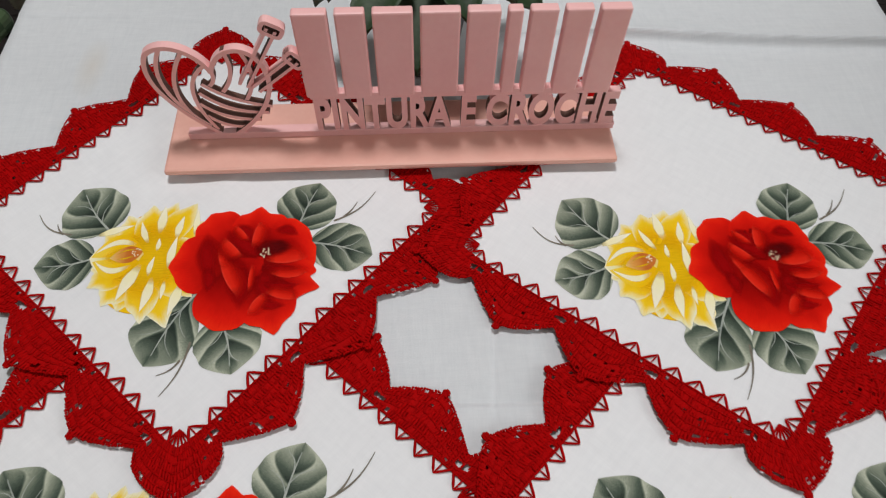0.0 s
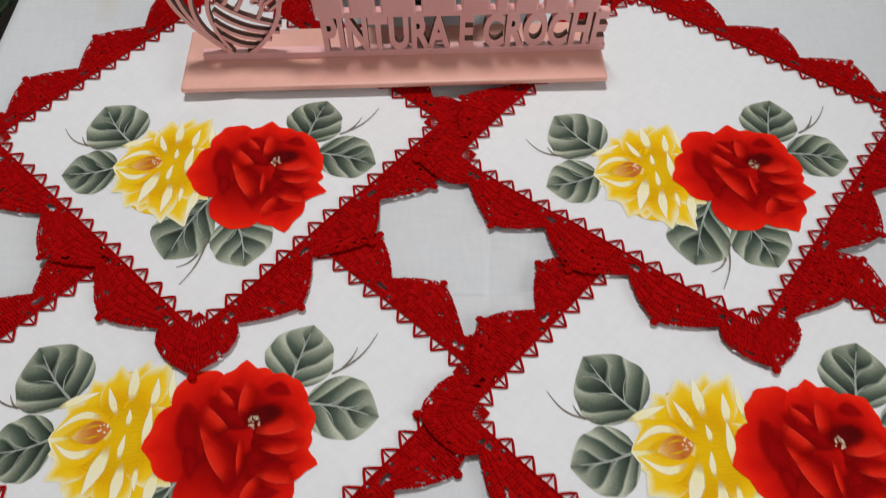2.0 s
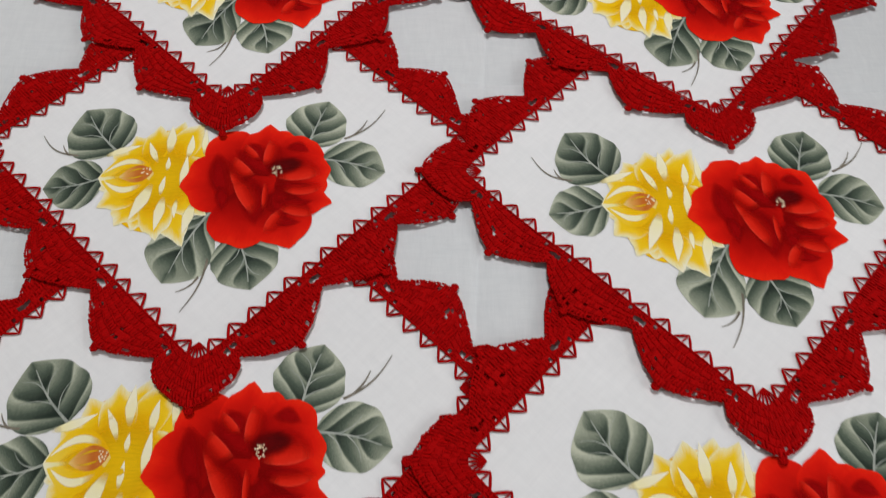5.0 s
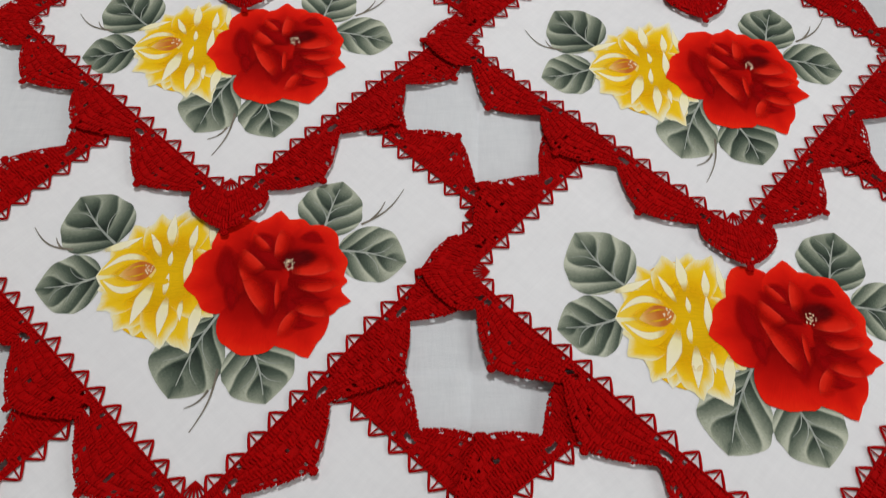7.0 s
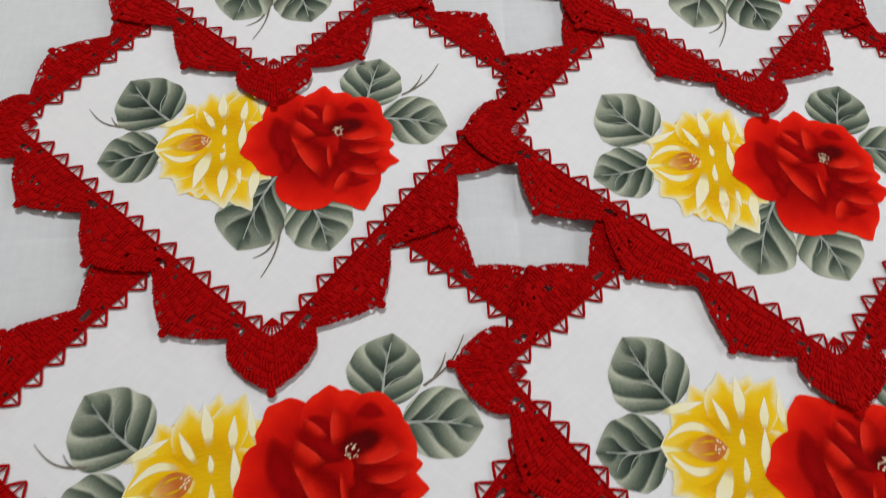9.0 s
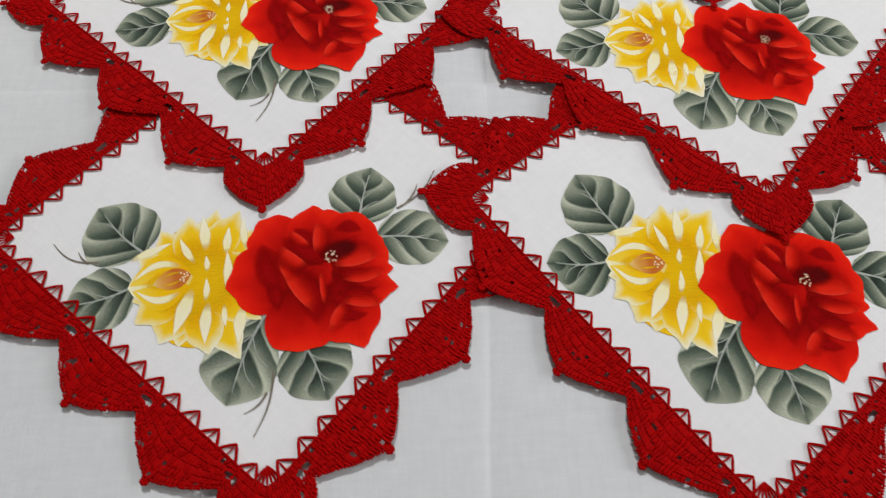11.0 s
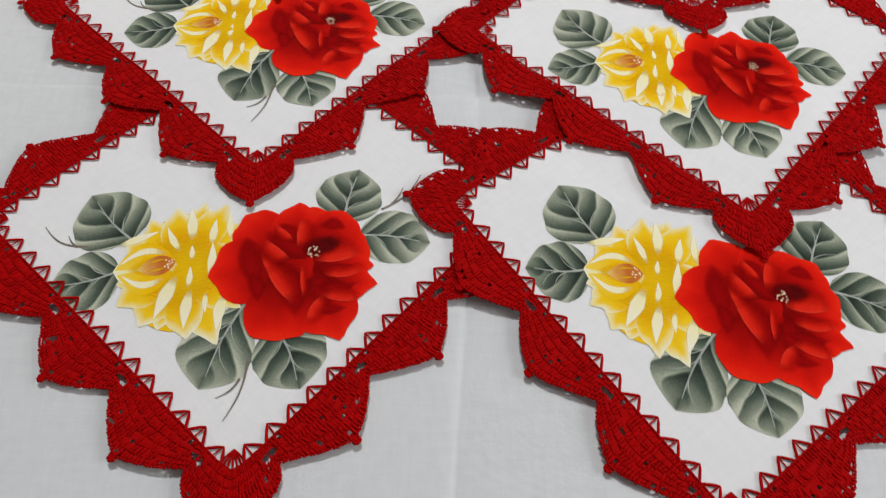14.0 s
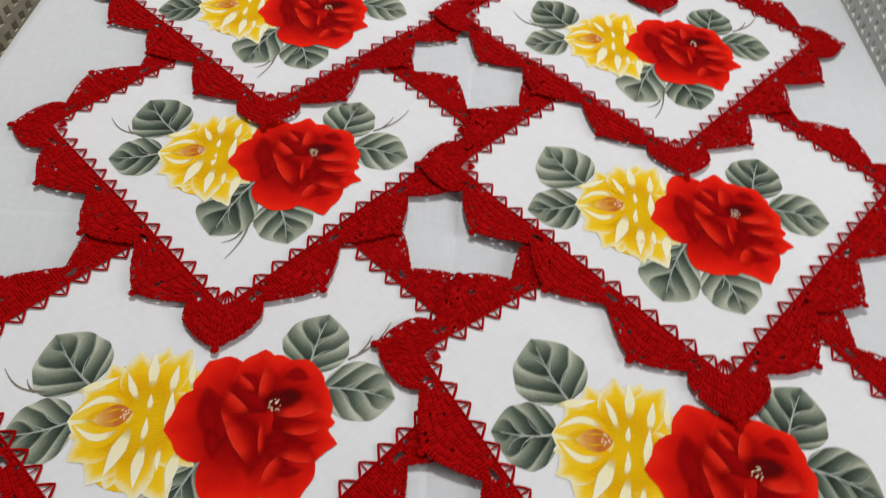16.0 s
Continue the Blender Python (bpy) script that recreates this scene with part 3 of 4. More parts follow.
RED_CURLS = [  # rim of a folded petal: x, y to x, y; bend; width of its body, to the left of the rim
    (-0.34, -0.02, -0.20, -0.28, -0.02, 0.10),
    (-0.31, -0.10, -0.12, -0.41, -0.028, 0.17),
    (-0.32, 0.09, -0.14, -0.08, 0.010, -0.15),
    (-0.26, 0.20, -0.12, 0.06, 0.015, -0.09),
    (-0.07, 0.25, -0.10, 0.00, -0.018, 0.14),
    (-0.07, -0.12, -0.06, -0.37, -0.014, 0.06),
    (0.00, -0.10, 0.33, -0.05, -0.040, 0.22),
    (0.05, -0.20, 0.35, -0.17, -0.050, 0.12),
    (0.04, -0.35, 0.31, -0.40, -0.030, 0.13),
    (-0.04, -0.55, 0.06, -0.35, 0.030, -0.13),
]
YELLOW_TIPS = [
    (-1.20, 0.11), (-1.07, 0.28), (-0.90, 0.37), (-0.72, 0.40), (-0.57, 0.39), (-0.47, 0.22), (-0.46, 0.00),
    (-0.45, -0.40), (-0.57, -0.64), (-0.75, -0.61), (-0.93, -0.53), (-1.05, -0.50), (-1.19, -0.35), (-1.22, -0.20),
]
CREAM_STROKES = [  # x, y to x, y; width
    (-0.79, 0.14, -0.81, 0.37, 0.090), (-0.65, 0.09, -0.64, 0.27, 0.070), (-0.86, 0.05, -0.95, 0.22, 0.060),
    (-1.22, 0.10, -1.00, 0.19, 0.075), (-0.775, -0.03, -0.78, 0.07, 0.045), (-0.65, -0.16, -0.65, 0.09, 0.075),
    (-0.78, -0.23, -0.775, -0.09, 0.050), (-0.87, -0.19, -0.96, -0.45, 0.115), (-0.76, -0.29, -0.775, -0.53, 0.090),
    (-0.66, -0.30, -0.655, -0.43, 0.045), (-0.55, -0.33, -0.58, -0.55, 0.095), (-0.53, 0.12, -0.55, 0.34, 0.060),
]
LEAVES = [  # root x, y; tip x, y; width; bend; where it is widest
    (-1.17, 0.14, -1.48, 0.51, 0.50, 0.02, 0.36),
    (-1.21, -0.09, -1.62, -0.19, 0.42, 0.02, 0.40),
    (-0.42, -0.38, -0.65, -0.92, 0.46, -0.02, 0.58),
    (-0.22, -0.56, -0.07, -0.96, 0.45, 0.02, 0.42),
    (0.20, 0.20, 0.32, 0.63, 0.45, 0.01, 0.40),
    (0.30, 0.08, 0.77, -0.01, 0.42, 0.02, 0.48),
]
STEMS = [
    (-1.44, 0.10, -1.73, 0.27, 0.05), (-1.50, 0.10, -1.57, 0.19, 0.01),
    (-0.38, -0.74, -0.50, -1.12, 0.03), (-0.42, -0.87, -0.55, -0.98, 0.02),
    (0.46, 0.28, 0.75, 0.56, -0.04), (0.53, 0.32, 0.62, 0.46, -0.01),
]


class Brush:
    """Puts painted patches on a mat's cloth."""

    def __init__(self, i):
        rx, ry, turn, unit = MATS[i][6:]
        self.i, self.c = i, (rx, ry)
        self.e = (unit * math.cos(radians(turn)), unit * math.sin(radians(turn)))

    def plane(self, x, y):
        wx = self.c[0] + x * self.e[0] - y * self.e[1]
        wy = self.c[1] + x * self.e[1] + y * self.e[0]
        cx, cy, d1, d2, kp, kq = FRAMES[self.i]
        u, v = wx - cx, wy - cy
        det = d1[0] * d2[1] - d1[1] * d2[0]
        return (u * d2[1] - v * d2[0]) / det / kp, (v * d1[0] - u * d1[1]) / det / kq

    def petal(self, spec, layer, rnd, point=0.07, nu=14, nv=18):
        """A petal whose paint runs from its root to a rounded, slightly wavy, pointed rim."""
        x0, y0, x1, y1, width, bend = spec
        ln = math.hypot(x1 - x0, y1 - y0)
        ex, ey = (x1 - x0) / ln, (y1 - y0) / ln
        s = Sheet(self.i)
        ph = rnd.uniform(0, 6.28)
        for a in range(nu + 1):
            u = a / nu
            for b in range(nv + 1):
                v = 2 * b / nv - 1
                along, across = petal_rim(v, point)
                along = u * ln * along * (1 + 0.022 * math.sin(5 * v + ph) + 0.012 * math.sin(13 * v + 2 * ph))
                off = (0.25 * v * (1 - u) + across * u) * width / 2 + bend * math.sin(math.pi * u)
                p, q = self.plane(x0 + ex * along - ey * off, y0 + ey * along + ex * off)
                s.add(p, q, 0.0002 + 0.000014 * layer, (u, v))
        for a in range(nu):
            for b in range(nv):
                k = a * (nv + 1) + b
                s.faces.append((k, k + nv + 1, k + nv + 2, k + 1))
        return s

    def curl(self, spec, layer, nu=12, nv=6):
        """A folded petal: a sharp rim (v = 1) from which the body fades away to one side (v = 0)."""
        x0, y0, x1, y1, bend, width = spec
        ln = math.hypot(x1 - x0, y1 - y0)
        ex, ey = (x1 - x0) / ln, (y1 - y0) / ln
        s = Sheet(self.i)
        for a in range(nu + 1):
            u = a / nu
            wide = width * math.sin(math.pi * u) ** 0.6
            for b in range(nv + 1):
                v = b / nv
                off = bend * math.sin(math.pi * u) + wide * (1 - v)
                p, q = self.plane(x0 + ex * u * ln - ey * off, y0 + ey * u * ln + ex * off)
                s.add(p, q, 0.0002 + 0.000014 * layer, (u, v))
        for a in range(nu):
            for b in range(nv):
                k = a * (nv + 1) + b
                s.faces.append((k, k + nv + 1, k + nv + 2, k + 1))
        return s

    def patch(self, spec, profile, layer, rnd, nu=12, nv=8):
        x0, y0, x1, y1, width, bend = spec
        dx, dy = x1 - x0, y1 - y0
        ln = math.hypot(dx, dy)
        ex, ey = dx / ln, dy / ln
        s = Sheet(self.i)
        ph = rnd.uniform(0, 6.28)
        for a in range(nu + 1):
            u = a / nu
            hw = width / 2 * profile(u)
            for b in range(nv + 1):
                v = 2 * b / nv - 1
                along = u * ln
                off = v * hw + bend * math.sin(math.pi * u)
                p, q = self.plane(x0 + ex * along - ey * off, y0 + ey * along + ex * off)
                s.add(p, q, 0.0002 + 0.000014 * layer, (u, v))
        for a in range(nu):
            for b in range(nv):
                k = a * (nv + 1) + b
                s.faces.append((k, k + nv + 1, k + nv + 2, k + 1))
        return s


def drop_shape(u):
    return math.sin(math.pi * u ** 0.85) ** 0.9 + 0.02


def heart_shape(u, peak=0.34):
    if u < peak:
        return 0.10 + 0.90 * math.sin(u / peak * math.pi / 2) ** (0.55 if peak < 0.5 else 1.2)
    w = (u - peak) / (1 - peak)
    return max(0.0, 1 - w ** 2.7) * (1 + 0.03 * math.sin(19 * u))


def oval_shape(u):
    return math.sqrt(max(0.0, 1 - (2 * u - 1) ** 2)) + 0.01


def rhomb_shape(u):
    return 1 - abs(2 * u - 1) ** 1.35 + 0.02


def lens_shape(u):
    return math.sin(math.pi * u) ** 0.7 + 0.02


def stem_shape(u):
    return 1 - 0.7 * u


def dots(brush, rnd, x, y, sx, sy, n, size, layer):
    s = Sheet(brush.i)
    for _ in range(n):
        w, r = rnd.uniform(0, 6.28), math.sqrt(rnd.random())
        cx, cy = x + sx * r * math.cos(w), y + sy * r * math.sin(w)
        ring = [s.add(*brush.plane(cx + size * math.cos(k * 1.047), cy + size * math.sin(k * 1.047)), 0.0002 + 0.000014 * layer) for k in range(6)]
        s.faces.append(tuple(ring))
    return s


def paint_leaf(b, spec, layer, mat_root, rnd):
    x0, y0, x1, y1, w, bend, peak = spec
    shape = functools.partial(heart_shape, peak=peak)
    leaf = b.patch((x0, y0, x1, y1, w, bend), shape, layer, rnd, 20, 10).make("painted_leaf", LEAF, mat_root, "grey-green brushed leaf with pale veins", True)
    rib = (x0, y0, x0 + (x1 - x0) * 0.86, y0 + (y1 - y0) * 0.86, 0.018, bend)
    b.patch(rib, stem_shape, 9, rnd, 10, 1).make("vein", VEIN, leaf)
    dx, dy = x1 - x0, y1 - y0
    ln = math.hypot(dx, dy)
    nx, ny = -dy / ln, dx / ln
    for side in (-1, 1):
        for u in (0.24, 0.48):
            u += rnd.uniform(-0.05, 0.05) + 0.06 * side
            far = min(0.95, u + 0.26)
            reach = side * w / 2 * heart_shape(far, peak) * rnd.uniform(0.55, 0.72)
            mid0, mid1 = bend * math.sin(math.pi * u), bend * math.sin(math.pi * far)
            b.patch((x0 + dx * u + nx * mid0, y0 + dy * u + ny * mid0, x0 + dx * far + nx * (mid1 + reach), y0 + dy * far + ny * (mid1 + reach), 0.008, -0.022 * side), stem_shape, 9, rnd, 8, 1).make("vein", VEIN, leaf)


def paint(i, mat_root, rnd):
    b = Brush(i)
    for n, spec in enumerate(LEAVES):
        paint_leaf(b, spec, 1 + n, mat_root, rnd)
    for x0, y0, x1, y1, bend in () if i in (1, 3) else STEMS:  # two mats have no tendrils
        b.patch((x0, y0, x1, y1, 0.017, bend), stem_shape, 10, rnd, 10, 1).make("painted_stem", STEM, mat_root)
    # yellow rose
    cx, cy = -0.84, -0.10
    rose = b.patch((-1.16, -0.10, -0.46, -0.12, 0.86, 0.0), oval_shape, 11, rnd, 16, 10).make("yellow_rose", YELLOW_BODY, mat_root, "painted yellow rose with cream petal tips", True)
    for n, (x, y) in enumerate(YELLOW_TIPS):
        ln = math.hypot(x - cx, y - cy)
        spec = (cx + (x - cx) * 0.10 / ln, cy + (y - cy) * 0.10 / ln, x, y, 0.25, rnd.uniform(-0.015, 0.015))
        b.petal(spec, 12 + (n * 2) % 5, rnd, 0.14).make("petal", YELLOW, rose, "", True)
    b.patch((-1.16, -0.10, -0.47, -0.12, 0.84, 0.0), oval_shape, 17.5, rnd, 14, 10).make("golden_ground", GOLD, rose, "", True)
    for n, (x0, y0, x1, y1, w) in enumerate(CREAM_STROKES):
        w *= 0.84
        x0, y0 = x0 + (x0 - x1) * 0.25, y0 + (y0 - y1) * 0.25
        b.patch((x0, y0, x1, y1, w, rnd.uniform(-0.012, 0.012)), rhomb_shape, 18 + n % 2, rnd, 8, 4).make("petal", CREAM, rose, "cream brush stroke", True)
    b.patch((-0.86, -0.07, -1.25, -0.10, 0.32, 0.0), lens_shape, 20, rnd, 14, 8).make("bud", BUD, rose, "pale yellow half-open bud", True)
    for spec, lay, m in (
        ((-0.88, -0.02, -1.24, -0.09, 0.19, -0.065), 21, YELLOW_BODY),
        ((-0.88, -0.13, -1.22, -0.13, 0.18, 0.060), 22, YELLOW_BODY),
        ((-0.88, -0.06, -1.19, -0.10, 0.18, 0.0), 23, GOLD),
        ((-0.90, 0.00, -1.22, -0.06, 0.05, -0.070), 24, CREAM),
        ((-0.90, -0.15, -1.20, -0.13, 0.05, 0.070), 25, CREAM),
        ((-0.87, -0.05, -1.10, -0.10, 0.145, 0.0), 26, ORANGE),
        ((-0.90, -0.03, -1.07, -0.08, 0.020, -0.020), 27, GOLD),
        ((-0.90, -0.07, -1.07, -0.11, 0.020, 0.016), 28, GOLD),
    ):
        b.patch(spec, drop_shape, lay, rnd, 10, 6).make("petal", m, rose, "", True)
    dots(b, rnd, -0.915, -0.055, 0.032, 0.040, 12, 0.006, 29).make("stamens", DOTS, rose)
    # red rose
    rose = b.patch((-0.44, -0.14, 0.28, -0.14, 0.72, 0.0), oval_shape, 30, rnd, 16, 10).make("red_rose", RED, mat_root, "painted scarlet rose with dark heart", True)
    for n, spec in enumerate(RED_PETALS):
        b.petal(spec[:6], 31 + n * 0.8, rnd, spec[6]).make("petal", RED, rose, "", True)
    for n, spec in enumerate(RED_SHADES):
        b.patch(spec, drop_shape, 40 + n * 0.4, rnd, 12, 8).make("brush_stroke", RED_SHADE, rose, "", True)
    for n, spec in enumerate(RED_CURLS):
        b.curl(spec, 45 + n * 0.7).make("inner_petal", RED_CURL, rose, "", True)
    b.patch((-0.10, -0.02, 0.22, 0.04, 0.20, 0.0), oval_shape, 54, rnd, 10, 8).make("rose_heart", DARK, rose, "dark red heart", True)
    dots(b, rnd, 0.005, -0.035, 0.040, 0.045, 24, 0.0048, 56).make("stamens", DOTS, rose)


def build_mat(i):
    rnd = random.Random(40 + i)
    cx, cy = FRAMES[i][:2]
    r = root("placemat", (cx, cy, TOP), MATS[i][2], "white cotton placemat with red crochet border and painted roses", "placemat", "placemats on the table")
    s = Sheet(i)
    n, e = 48, HALF + 0.0085
    for a in range(n + 1):
        for b in range(n + 1):
            p, q = -e + 2 * e * a / n, -e + 2 * e * b / n
            s.add(p, q, 0.0)
    for a in range(n):
        for b in range(n):
            k = a * (n + 1) + b
            s.faces.append((k, k + n + 1, k + n + 2, k + 1))
    s.make("cloth", TWILL, r)
    for k in range(4):
        s = Sheet(i)
        points_row(s, rnd, k)
        s.make("edge_stitching", YARN, r)
        for c in range(3):
            s = Sheet(i)
            lift = rnd.uniform(0.0, 0.0006)
            out = scallop_outline(rnd.uniform(0.85, 1.2))
            wh = side_where(k, c * PITCH)
            holes = [(rnd.uniform(0.2, 0.8), rnd.uniform(0.020, 0.028), 0.0011) for _ in range(4)]
            holes += [(0.03, 0.0125, 0.0018), (0.97, 0.0125, 0.0016), (0.14, 0.0095, 0.0011), (0.86, 0.0095, 0.0011)]
            crochet(s, rnd, wh, out, 32, 6, holes, lift)
            best = max((out(t / 50), t / 50) for t in range(51))[1]
            p, q = wh(best, out(best))
            dp, dq = turned(k, 0, -1)
            picot(s, rnd, p, q, dp, dq)
            s.make("scallop", YARN, r)
        s = Sheet(i)
        lift = rnd.uniform(0.0, 0.0005)
        wh = corner_where(k)
        crochet(s, rnd, wh, corner_outline, 34, 6, [(0.06, 0.013, 0.0018), (0.94, 0.013, 0.0020)], lift)
        p, q = wh(0.5, corner_outline(0.5))
        dp, dq = turned(k, 0.7071, -0.7071)
        picot(s, rnd, p, q, dp, dq)
        s.make("corner_shell", YARN, r)
    paint(i, r, rnd)


for i in range(len(MATS)):
    build_mat(i)

# ---------------------------------------------------------------- the lettered stand
def ribbon(bm, pts, width, y0, y1):
    """A flat sawn strip along points of the x-z plane, from depth y0 to y1."""
    n = len(pts)
    rows = []
    for i, (x, z) in enumerate(pts):
        xa, za = pts[max(i - 1, 0)]
        xb, zb = pts[min(i + 1, n - 1)]
        dx, dz = xb - xa, zb - za
        ln = math.hypot(dx, dz) or 1
        ox, oz = -dz / ln * width / 2, dx / ln * width / 2
        rows.append([bm.verts.new(c) for c in ((x + ox, y0, z + oz), (x - ox, y0, z - oz), (x - ox, y1, z - oz), (x + ox, y1, z + oz))])
    for r0, r1 in zip(rows, rows[1:]):
        for k in range(4):
            bm.faces.new((r0[k], r0[(k + 1) % 4], r1[(k + 1) % 4], r1[k]))
    bm.faces.new(rows[0][::-1])
    bm.faces.new(rows[-1])


def bezier(p, n=18):
    out = []
    k = len(p) - 1
    for i in range(n + 1):
        t = i / n
        x = z = 0
        for j, (px, pz) in enumerate(p):
            w = math.comb(k, j) * t ** j * (1 - t) ** (k - j)
            x, z = x + w * px, z + w * pz
        out.append((x, z))
    return out


def burnt(ob, centre=None, top=0.35):
    """Sawn edges keep the burnt brown of the cut: those that face the centre, or else all that don't look up."""
    ob.data.materials.append(PINK_EDGE)
    for f in ob.data.polygons:
        if abs(f.normal.y) > 0.6:
            continue
        if centre is None:
            f.material_index = 1 if f.normal.z < top else 0
        else:
            inward = (centre[0] - f.center.x) * f.normal.x + (centre[1] - f.center.z) * f.normal.z
            f.material_index = 1 if inward > 0 else 0
    return ob


def build_stand():
    ox, oy, oz = 0.3535, 0.6225, 0.7535
    r = root("table_sign", (ox, oy, oz), 0.6, "pink painted cut-out wooden stand with lettering and a yarn heart", "sign")
    r.scale = (0.963, 0.95, 0.975)
    part("base", box(-0.151, 0.151, -0.031, 0.029, 0.0, 0.005, 0.002), PINK_WARM, r, "flat pink board with rounded edges, warm lamplight in its colour")
    part("foot_strip", box(-0.137, 0.152, -0.0035, 0.0035, 0.005, 0.0105, 0.0006), PINK, r)
    # upper row: plain blocks
    x = -0.0532
    for w in (0.0242, 0.0213, 0.0273, 0.0273, 0.0231, 0.0128, 0.0203, 0.0203, 0.0221):
        part("bar", box(x, x + w - 0.0040, -0.0035, 0.0035, 0.0405, 0.104, 0.0012), PINK, r, "plain pink upright block")
        x += w
    part("rail", box(-0.0515, 0.141, -0.0030, 0.0030, 0.0385, 0.0435, 0.0006), PINK, r)
    cu = bpy.data.curves.new("lettering", "FONT")
    cu.body = "PINTURA E CROCHE"
    cu.size, cu.extrude, cu.offset, cu.space_character = 0.0365, 0.0028, 0.0015, 1.06
    tmp = new("lettering_curve", cu)
    me = bpy.data.meshes.new_from_object(tmp.evaluated_get(bpy.context.evaluated_depsgraph_get()))
    bpy.data.objects.remove(tmp)
    xs = [v.co.x for v in me.vertices]
    ys = [v.co.y for v in me.vertices]
    x0, sx, sz = min(xs), 0.200 / (max(xs) - min(xs)), 0.0295 / (max(ys) - min(ys))
    y0 = min(ys)
    for v in me.vertices:
        v.co = (-0.050 + (v.co.x - x0) * sx, -v.co.z, 0.0100 + (v.co.y - y0) * sz)
    me.materials.append(PINK)
    me.name = "lettering"
    ob = new("lettering", me)
    ob.parent = r
    burnt(ob, None, 0.35)
    for f in me.polygons:  # cut edges inside the letters
        if abs(f.normal.y) < 0.6 and f.center.z < 0.034:
            f.material_index = 1
    tagged(ob, "pink cut-out capitals reading PINTURA E CROCHE")
    # heart wound like a ball of yarn, with two needles
    bm = bmesh.new()
    hx, hz = -0.1105, 0.0055
    heart = [
        ((0, 0), (-0.022, 0.020), (-0.048, 0.052), (-0.034, 0.078)),
        ((-0.034, 0.078), (-0.020, 0.090), (-0.002, 0.078), (0.003, 0.062)),
        ((0.003, 0.062), (0.008, 0.082), (0.030, 0.088), (0.037, 0.066)),
        ((0.037, 0.066), (0.044, 0.040), (0.022, 0.012), (0, 0)),
    ]
    for k, b in enumerate(heart):
        ribbon(bm, [(hx + a * 0.94, hz + c * 0.92) for a, c in bezier(b)], 0.0030, -0.0026 - 0.0001 * k, 0.0026)
    inner = [
        ((-0.024, 0.082), (-0.044, 0.050), (-0.010, 0.012)),
        ((-0.012, 0.078), (-0.034, 0.046), (-0.016, 0.018)),
        ((0.000, 0.068), (-0.024, 0.050), (-0.006, 0.008)),
        ((-0.006, 0.052), (0.008, 0.036), (0.036, 0.030)),
        ((-0.010, 0.044), (0.006, 0.024), (0.033, 0.024)),
        ((-0.012, 0.034), (0.000, 0.018), (0.026, 0.017)),
        ((-0.010, 0.022), (0.002, 0.008), (0.017, 0.011)),
        ((0.014, 0.080), (0.020, 0.060), (0.006, 0.044)),
        ((0.024, 0.080), (0.034, 0.058), (0.020, 0.036)),
        ((0.003, 0.062), (0.004, 0.052), (-0.004, 0.048)),
    ]
    wound = burnt(part("yarn_heart", bm, PINK, r, "pink openwork heart of sawn strips"), (hx, hz + 0.042))
    for k, b in enumerate(inner):
        bm = bmesh.new()
        ribbon(bm, [(hx + a * 0.94, hz + c * 0.92) for a, c in bezier(b, 12)], 0.0026, -0.0024 + 0.00008 * k, 0.0024)
        burnt(part("strand", bm, PINK, wound), None, 2.0)
    for k, (xa, za, xb, zb) in enumerate(((0.020, 0.046, 0.045, 0.088), (0.027, 0.043, 0.0545, 0.0655))):
        bm = bmesh.new()
        dx, dz = xb - xa, zb - za
        ln = math.hypot(dx, dz)
        nx, nz = -dz / ln, dx / ln
        for s in (-1, 1):
            ribbon(bm, [(hx + xa + s * nx * 0.0026, hz + za + s * nz * 0.0026), (hx + xb + s * nx * 0.0026, hz + zb + s * nz * 0.0026)], 0.0020, -0.0030 - 0.0001 * k, 0.0026)
        ring = []
        for q in range(21):  # the needle's head: a slotted bar across its end
            w = 2 * math.pi * q / 20
            ca, sa = math.cos(w), math.sin(w)
            across, along = 0.0062 * math.copysign(abs(ca) ** 0.5, ca), 0.0036 * math.copysign(abs(sa) ** 0.5, sa)
            ring.append((hx + xb + nx * across + dx / ln * along, hz + zb + nz * across + dz / ln * along))
        ribbon(bm, ring, 0.0026, -0.0033, 0.0028)
        needle = part("needle", bm, PINK, r, "pink openwork knitting needle")
        needle.data.materials.append(PINK_EDGE)
        for f in needle.data.polygons:
            off = (f.center.x - hx - xa) * nx + (f.center.z - hz - za) * nz
            along = (f.center.x - hx - xa) * dx / ln + (f.center.z - hz - za) * dz / ln
            if along > ln * 0.94:
                inward = (hx + xb + dx / ln * 0.002 - f.center.x) * f.normal.x + (hz + zb + dz / ln * 0.002 - f.center.z) * f.normal.z
            else:
                inward = -off * (f.normal.x * nx + f.normal.z * nz)
            if abs(f.normal.y) < 0.6 and inward > 0:
                f.material_index = 1


# ---------------------------------------------------------------- potted plant
def lathe(profile, n=32):
    bm = bmesh.new()
    rings = [[bm.verts.new((r * math.cos(2 * math.pi * k / n), r * math.sin(2 * math.pi * k / n), z)) for k in range(n)] for r, z in profile]
    for a, b in zip(rings, rings[1:]):
        for k in range(n):
            bm.faces.new((a[k], a[(k + 1) % n], b[(k + 1) % n], b[k]))
    bm.faces.new(rings[0][::-1])
    bm.faces.new(rings[-1])
    return bm


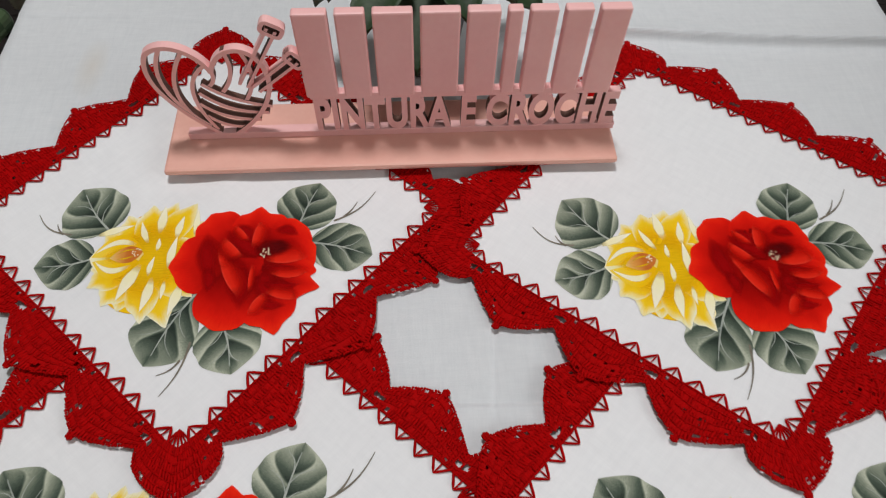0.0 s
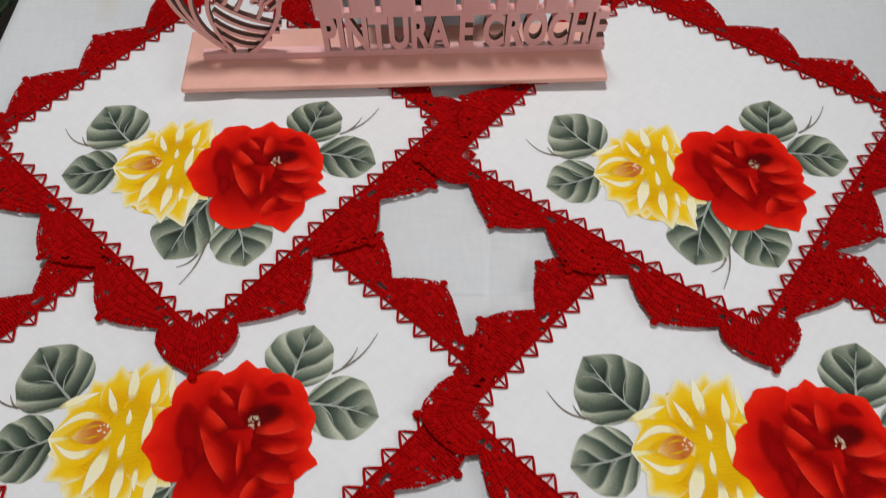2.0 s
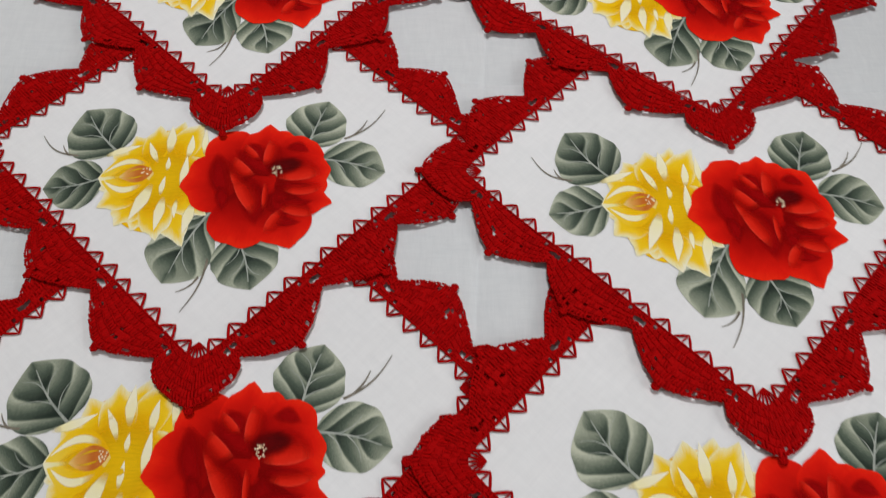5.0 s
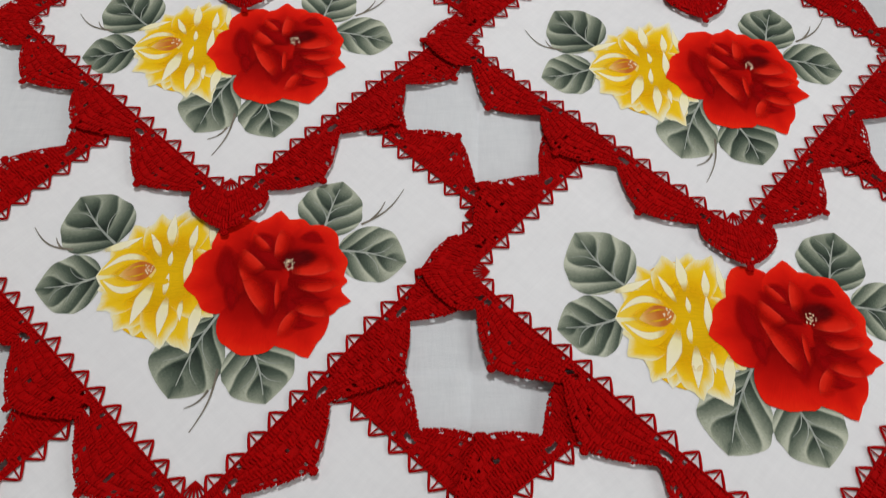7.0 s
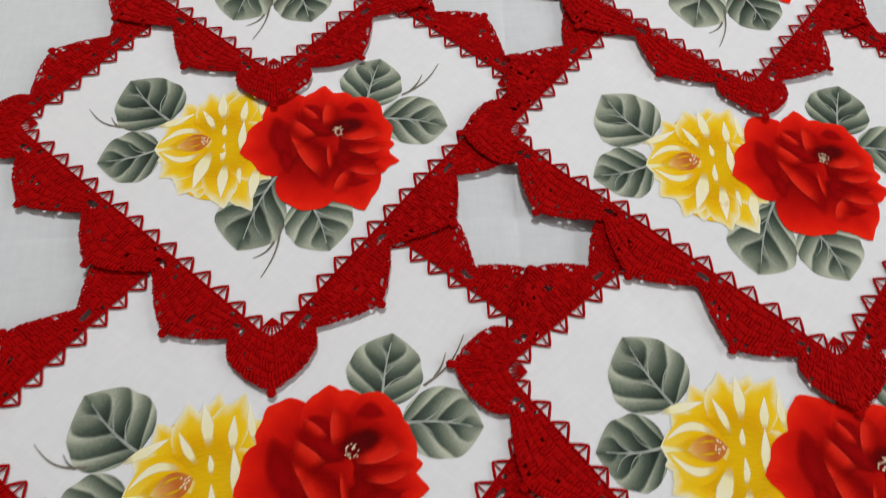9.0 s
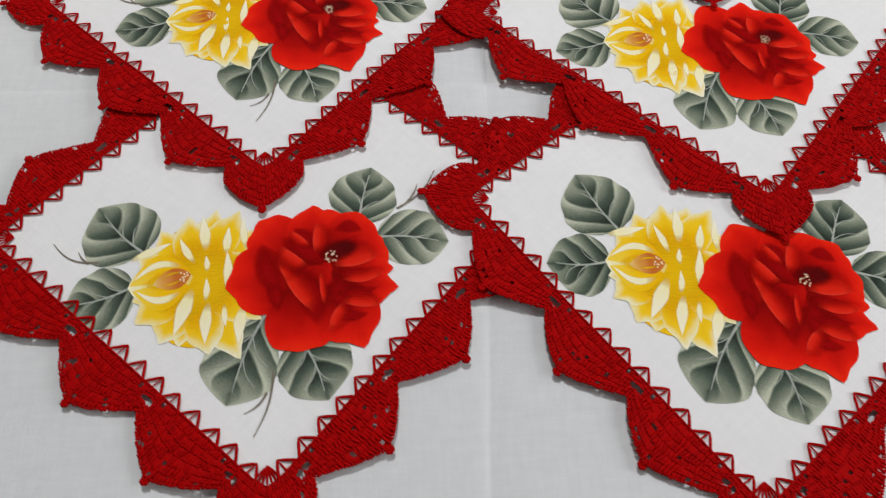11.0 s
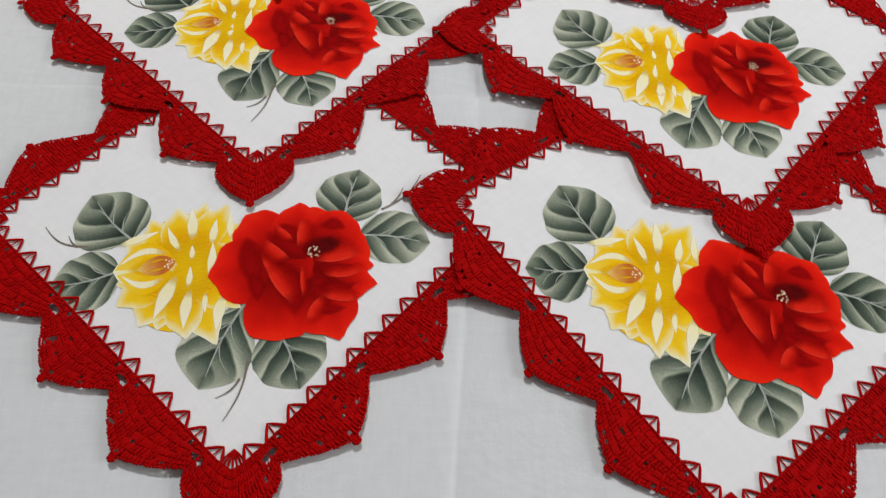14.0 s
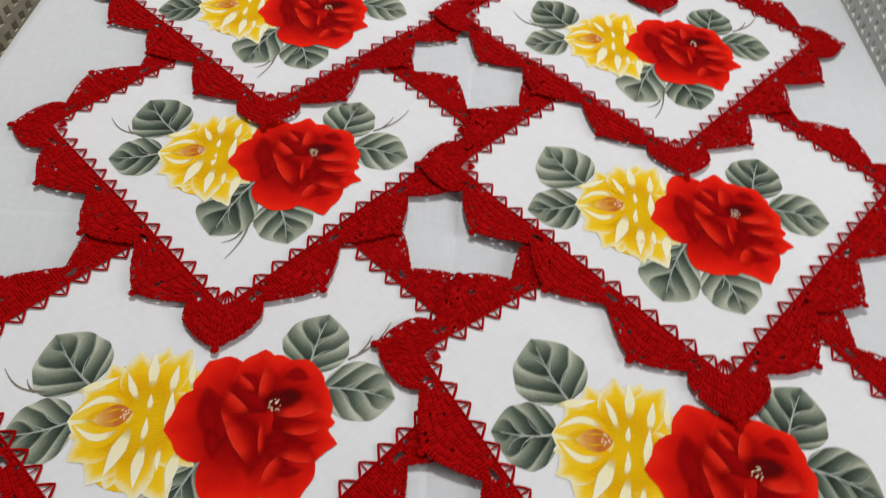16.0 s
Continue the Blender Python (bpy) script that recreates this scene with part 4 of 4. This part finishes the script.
def build_plant():
    rnd = random.Random(9)
    r = root("potted_plant", (0.375, 0.707, TOP + 0.001), 0, "dark green leafy plant in a black pot on the tablecloth", "plant")
    part("pot", lathe([(0.024, 0), (0.025, 0.003), (0.033, 0.060), (0.036, 0.062), (0.036, 0.072), (0.032, 0.072), (0.030, 0.060)]), POT, r, "black tapered plastic pot", True)
    part("soil", lathe([(0.005, 0.056), (0.029, 0.058), (0.031, 0.066), (0.010, 0.068)]), SOIL, r)
    for k in range(15):
        w = 2 * math.pi * k / 15 * 1.0 + rnd.uniform(-0.2, 0.2)
        reach, rise = rnd.uniform(0.035, 0.062), rnd.uniform(0.010, 0.040)
        if k % 3 == 0:
            reach, rise = reach * 0.6, rise + 0.02
        base = Vector((0.008 * math.cos(w), 0.008 * math.sin(w), 0.064))
        tip0 = base + Vector((reach * 0.55 * math.cos(w), reach * 0.55 * math.sin(w), rise))
        part("stalk", tube([base, (base + tip0) / 2 + Vector((0, 0, 0.006)), tip0], 0.0016, 6), FOLIAGE, r)
        ln, wd = rnd.uniform(0.040, 0.052), rnd.uniform(0.030, 0.038)
        dirv = Vector((math.cos(w), math.sin(w), rnd.uniform(-0.25, 0.15))).normalized()
        side = Vector((-math.sin(w), math.cos(w), 0))
        verts, faces = [], []
        nu, nv = 12, 8
        for a in range(nu + 1):
            u = a / nu
            hw = wd / 2 * max(0.02, heart_shape(u)) * (1 + 0.07 * (a % 2))
            for b in range(nv + 1):
                v = 2 * b / nv - 1
                c = tip0 + dirv * ln * u + side * hw * v
                c.z += 0.006 * v * v - 0.018 * u * u + 0.0015 * math.sin(9 * u) * abs(v)
                verts.append(c)
        for a in range(nu):
            for b in range(nv):
                q = a * (nv + 1) + b
                faces.append((q, q + nv + 1, q + nv + 2, q + 1))
        leaf = mesh_object("leaf", verts, faces, FOLIAGE, r)
        sol = leaf.modifiers.new("thickness", "SOLIDIFY")
        sol.thickness = 0.0008


# ---------------------------------------------------------------- chairs
def lattice(w, h, t, pitch):
    """A panel in the x-z plane with slanting rows of real openings."""
    nx, nz = int(w / pitch), int(h / pitch)
    px, pz = w / nx, h / nz
    bm = bmesh.new()
    cache = {}

    def vert(x, y, z):
        key = (round(x, 5), round(y, 5), round(z, 5))
        if key not in cache:
            cache[key] = bm.verts.new((x, y, z))
        return cache[key]

    for i in range(nx):
        for j in range(nz):
            x0, z0 = -w / 2 + i * px, j * pz
            out = [(x0, z0), (x0 + px, z0), (x0 + px, z0 + pz), (x0, z0 + pz)]
            m = 0.22
            ins = [(x0 + px * m, z0 + pz * 0.18), (x0 + px * (1 - m), z0 + pz * 0.30), (x0 + px * (1 - m), z0 + pz * 0.82), (x0 + px * m, z0 + pz * 0.70)]
            edge = i in (0, nx - 1) or j in (0, nz - 1)
            for y in (-t / 2, t / 2):
                o = [vert(a, y, b) for a, b in out]
                if edge:
                    bm.faces.new(o)
                    continue
                n = [vert(a, y, b) for a, b in ins]
                for k in range(4):
                    bm.faces.new((o[k], o[(k + 1) % 4], n[(k + 1) % 4], n[k]))
            if not edge:
                for k in range(4):
                    a, b = ins[k], ins[(k + 1) % 4]
                    bm.faces.new((vert(a[0], -t / 2, a[1]), vert(b[0], -t / 2, b[1]), vert(b[0], t / 2, b[1]), vert(a[0], t / 2, a[1])))
    return bm


def build_chair(where, angle, panel, seat_mat, label, deep=0.40):
    """A chair that faces +y in its own frame, its back at y = 0."""
    r = root("dining_chair", where, angle, label, "chair", "chairs round the table")
    part("seat", box(-0.20, 0.20, 0.01, deep, 0.42, 0.455, 0.012, 3), seat_mat, r)
    bk = part("backrest", lattice(0.38, 0.40, 0.010, 0.0155), panel, r, "panel woven with slanting openings")
    bk.location = (0, -0.012, 0.47)
    part("back_rim", tube([(-0.198, -0.012, 0.44), (-0.198, -0.012, 0.86), (-0.185, -0.012, 0.882), (0.185, -0.012, 0.882), (0.198, -0.012, 0.86), (0.198, -0.012, 0.44)], 0.012), METALM if panel is None else panel, r, "", True)
    for sx in (-1, 1):
        for y in (0.02, deep - 0.02):
            part("leg", tube([(sx * 0.185, y, 0.425), (sx * 0.195, y + (0.015 if y > 0.2 else -0.02), 0.0)], 0.011), METALM, r, "", True)


build_stand()
build_plant()
build_chair((0.85, 0.46, 0), 90, CANE_W, CANE_W, "pale woven plastic chair pushed under the table")
build_chair((-0.005, 0.30, 0), -90, CANE_B, CANE_B, "beige woven plastic chair pushed under the table")
build_chair((-0.395, 1.215, 0), 163, CANE_B, CHECK, "beige woven chair with a green checked seat and black legs", 0.33)

# ---------------------------------------------------------------- floor tiles
tile_bm = box(-0.198, 0.198, -0.198, 0.198, -0.010, 0.0, 0.002, 1)
tile = part("tile", tile_bm, FLOORM, floor)
tile_mesh = tile.data
bpy.data.objects.remove(tile)
for i in range(int((RX1 - RX0) / 0.4)):
    for j in range(int((RY1 - RY0) / 0.4)):
        t = new("tile", tile_mesh)
        t.parent = floor
        t.location = (RX0 + 0.2 + 0.4 * i, RY0 + 0.2 + 0.4 * j, 0)
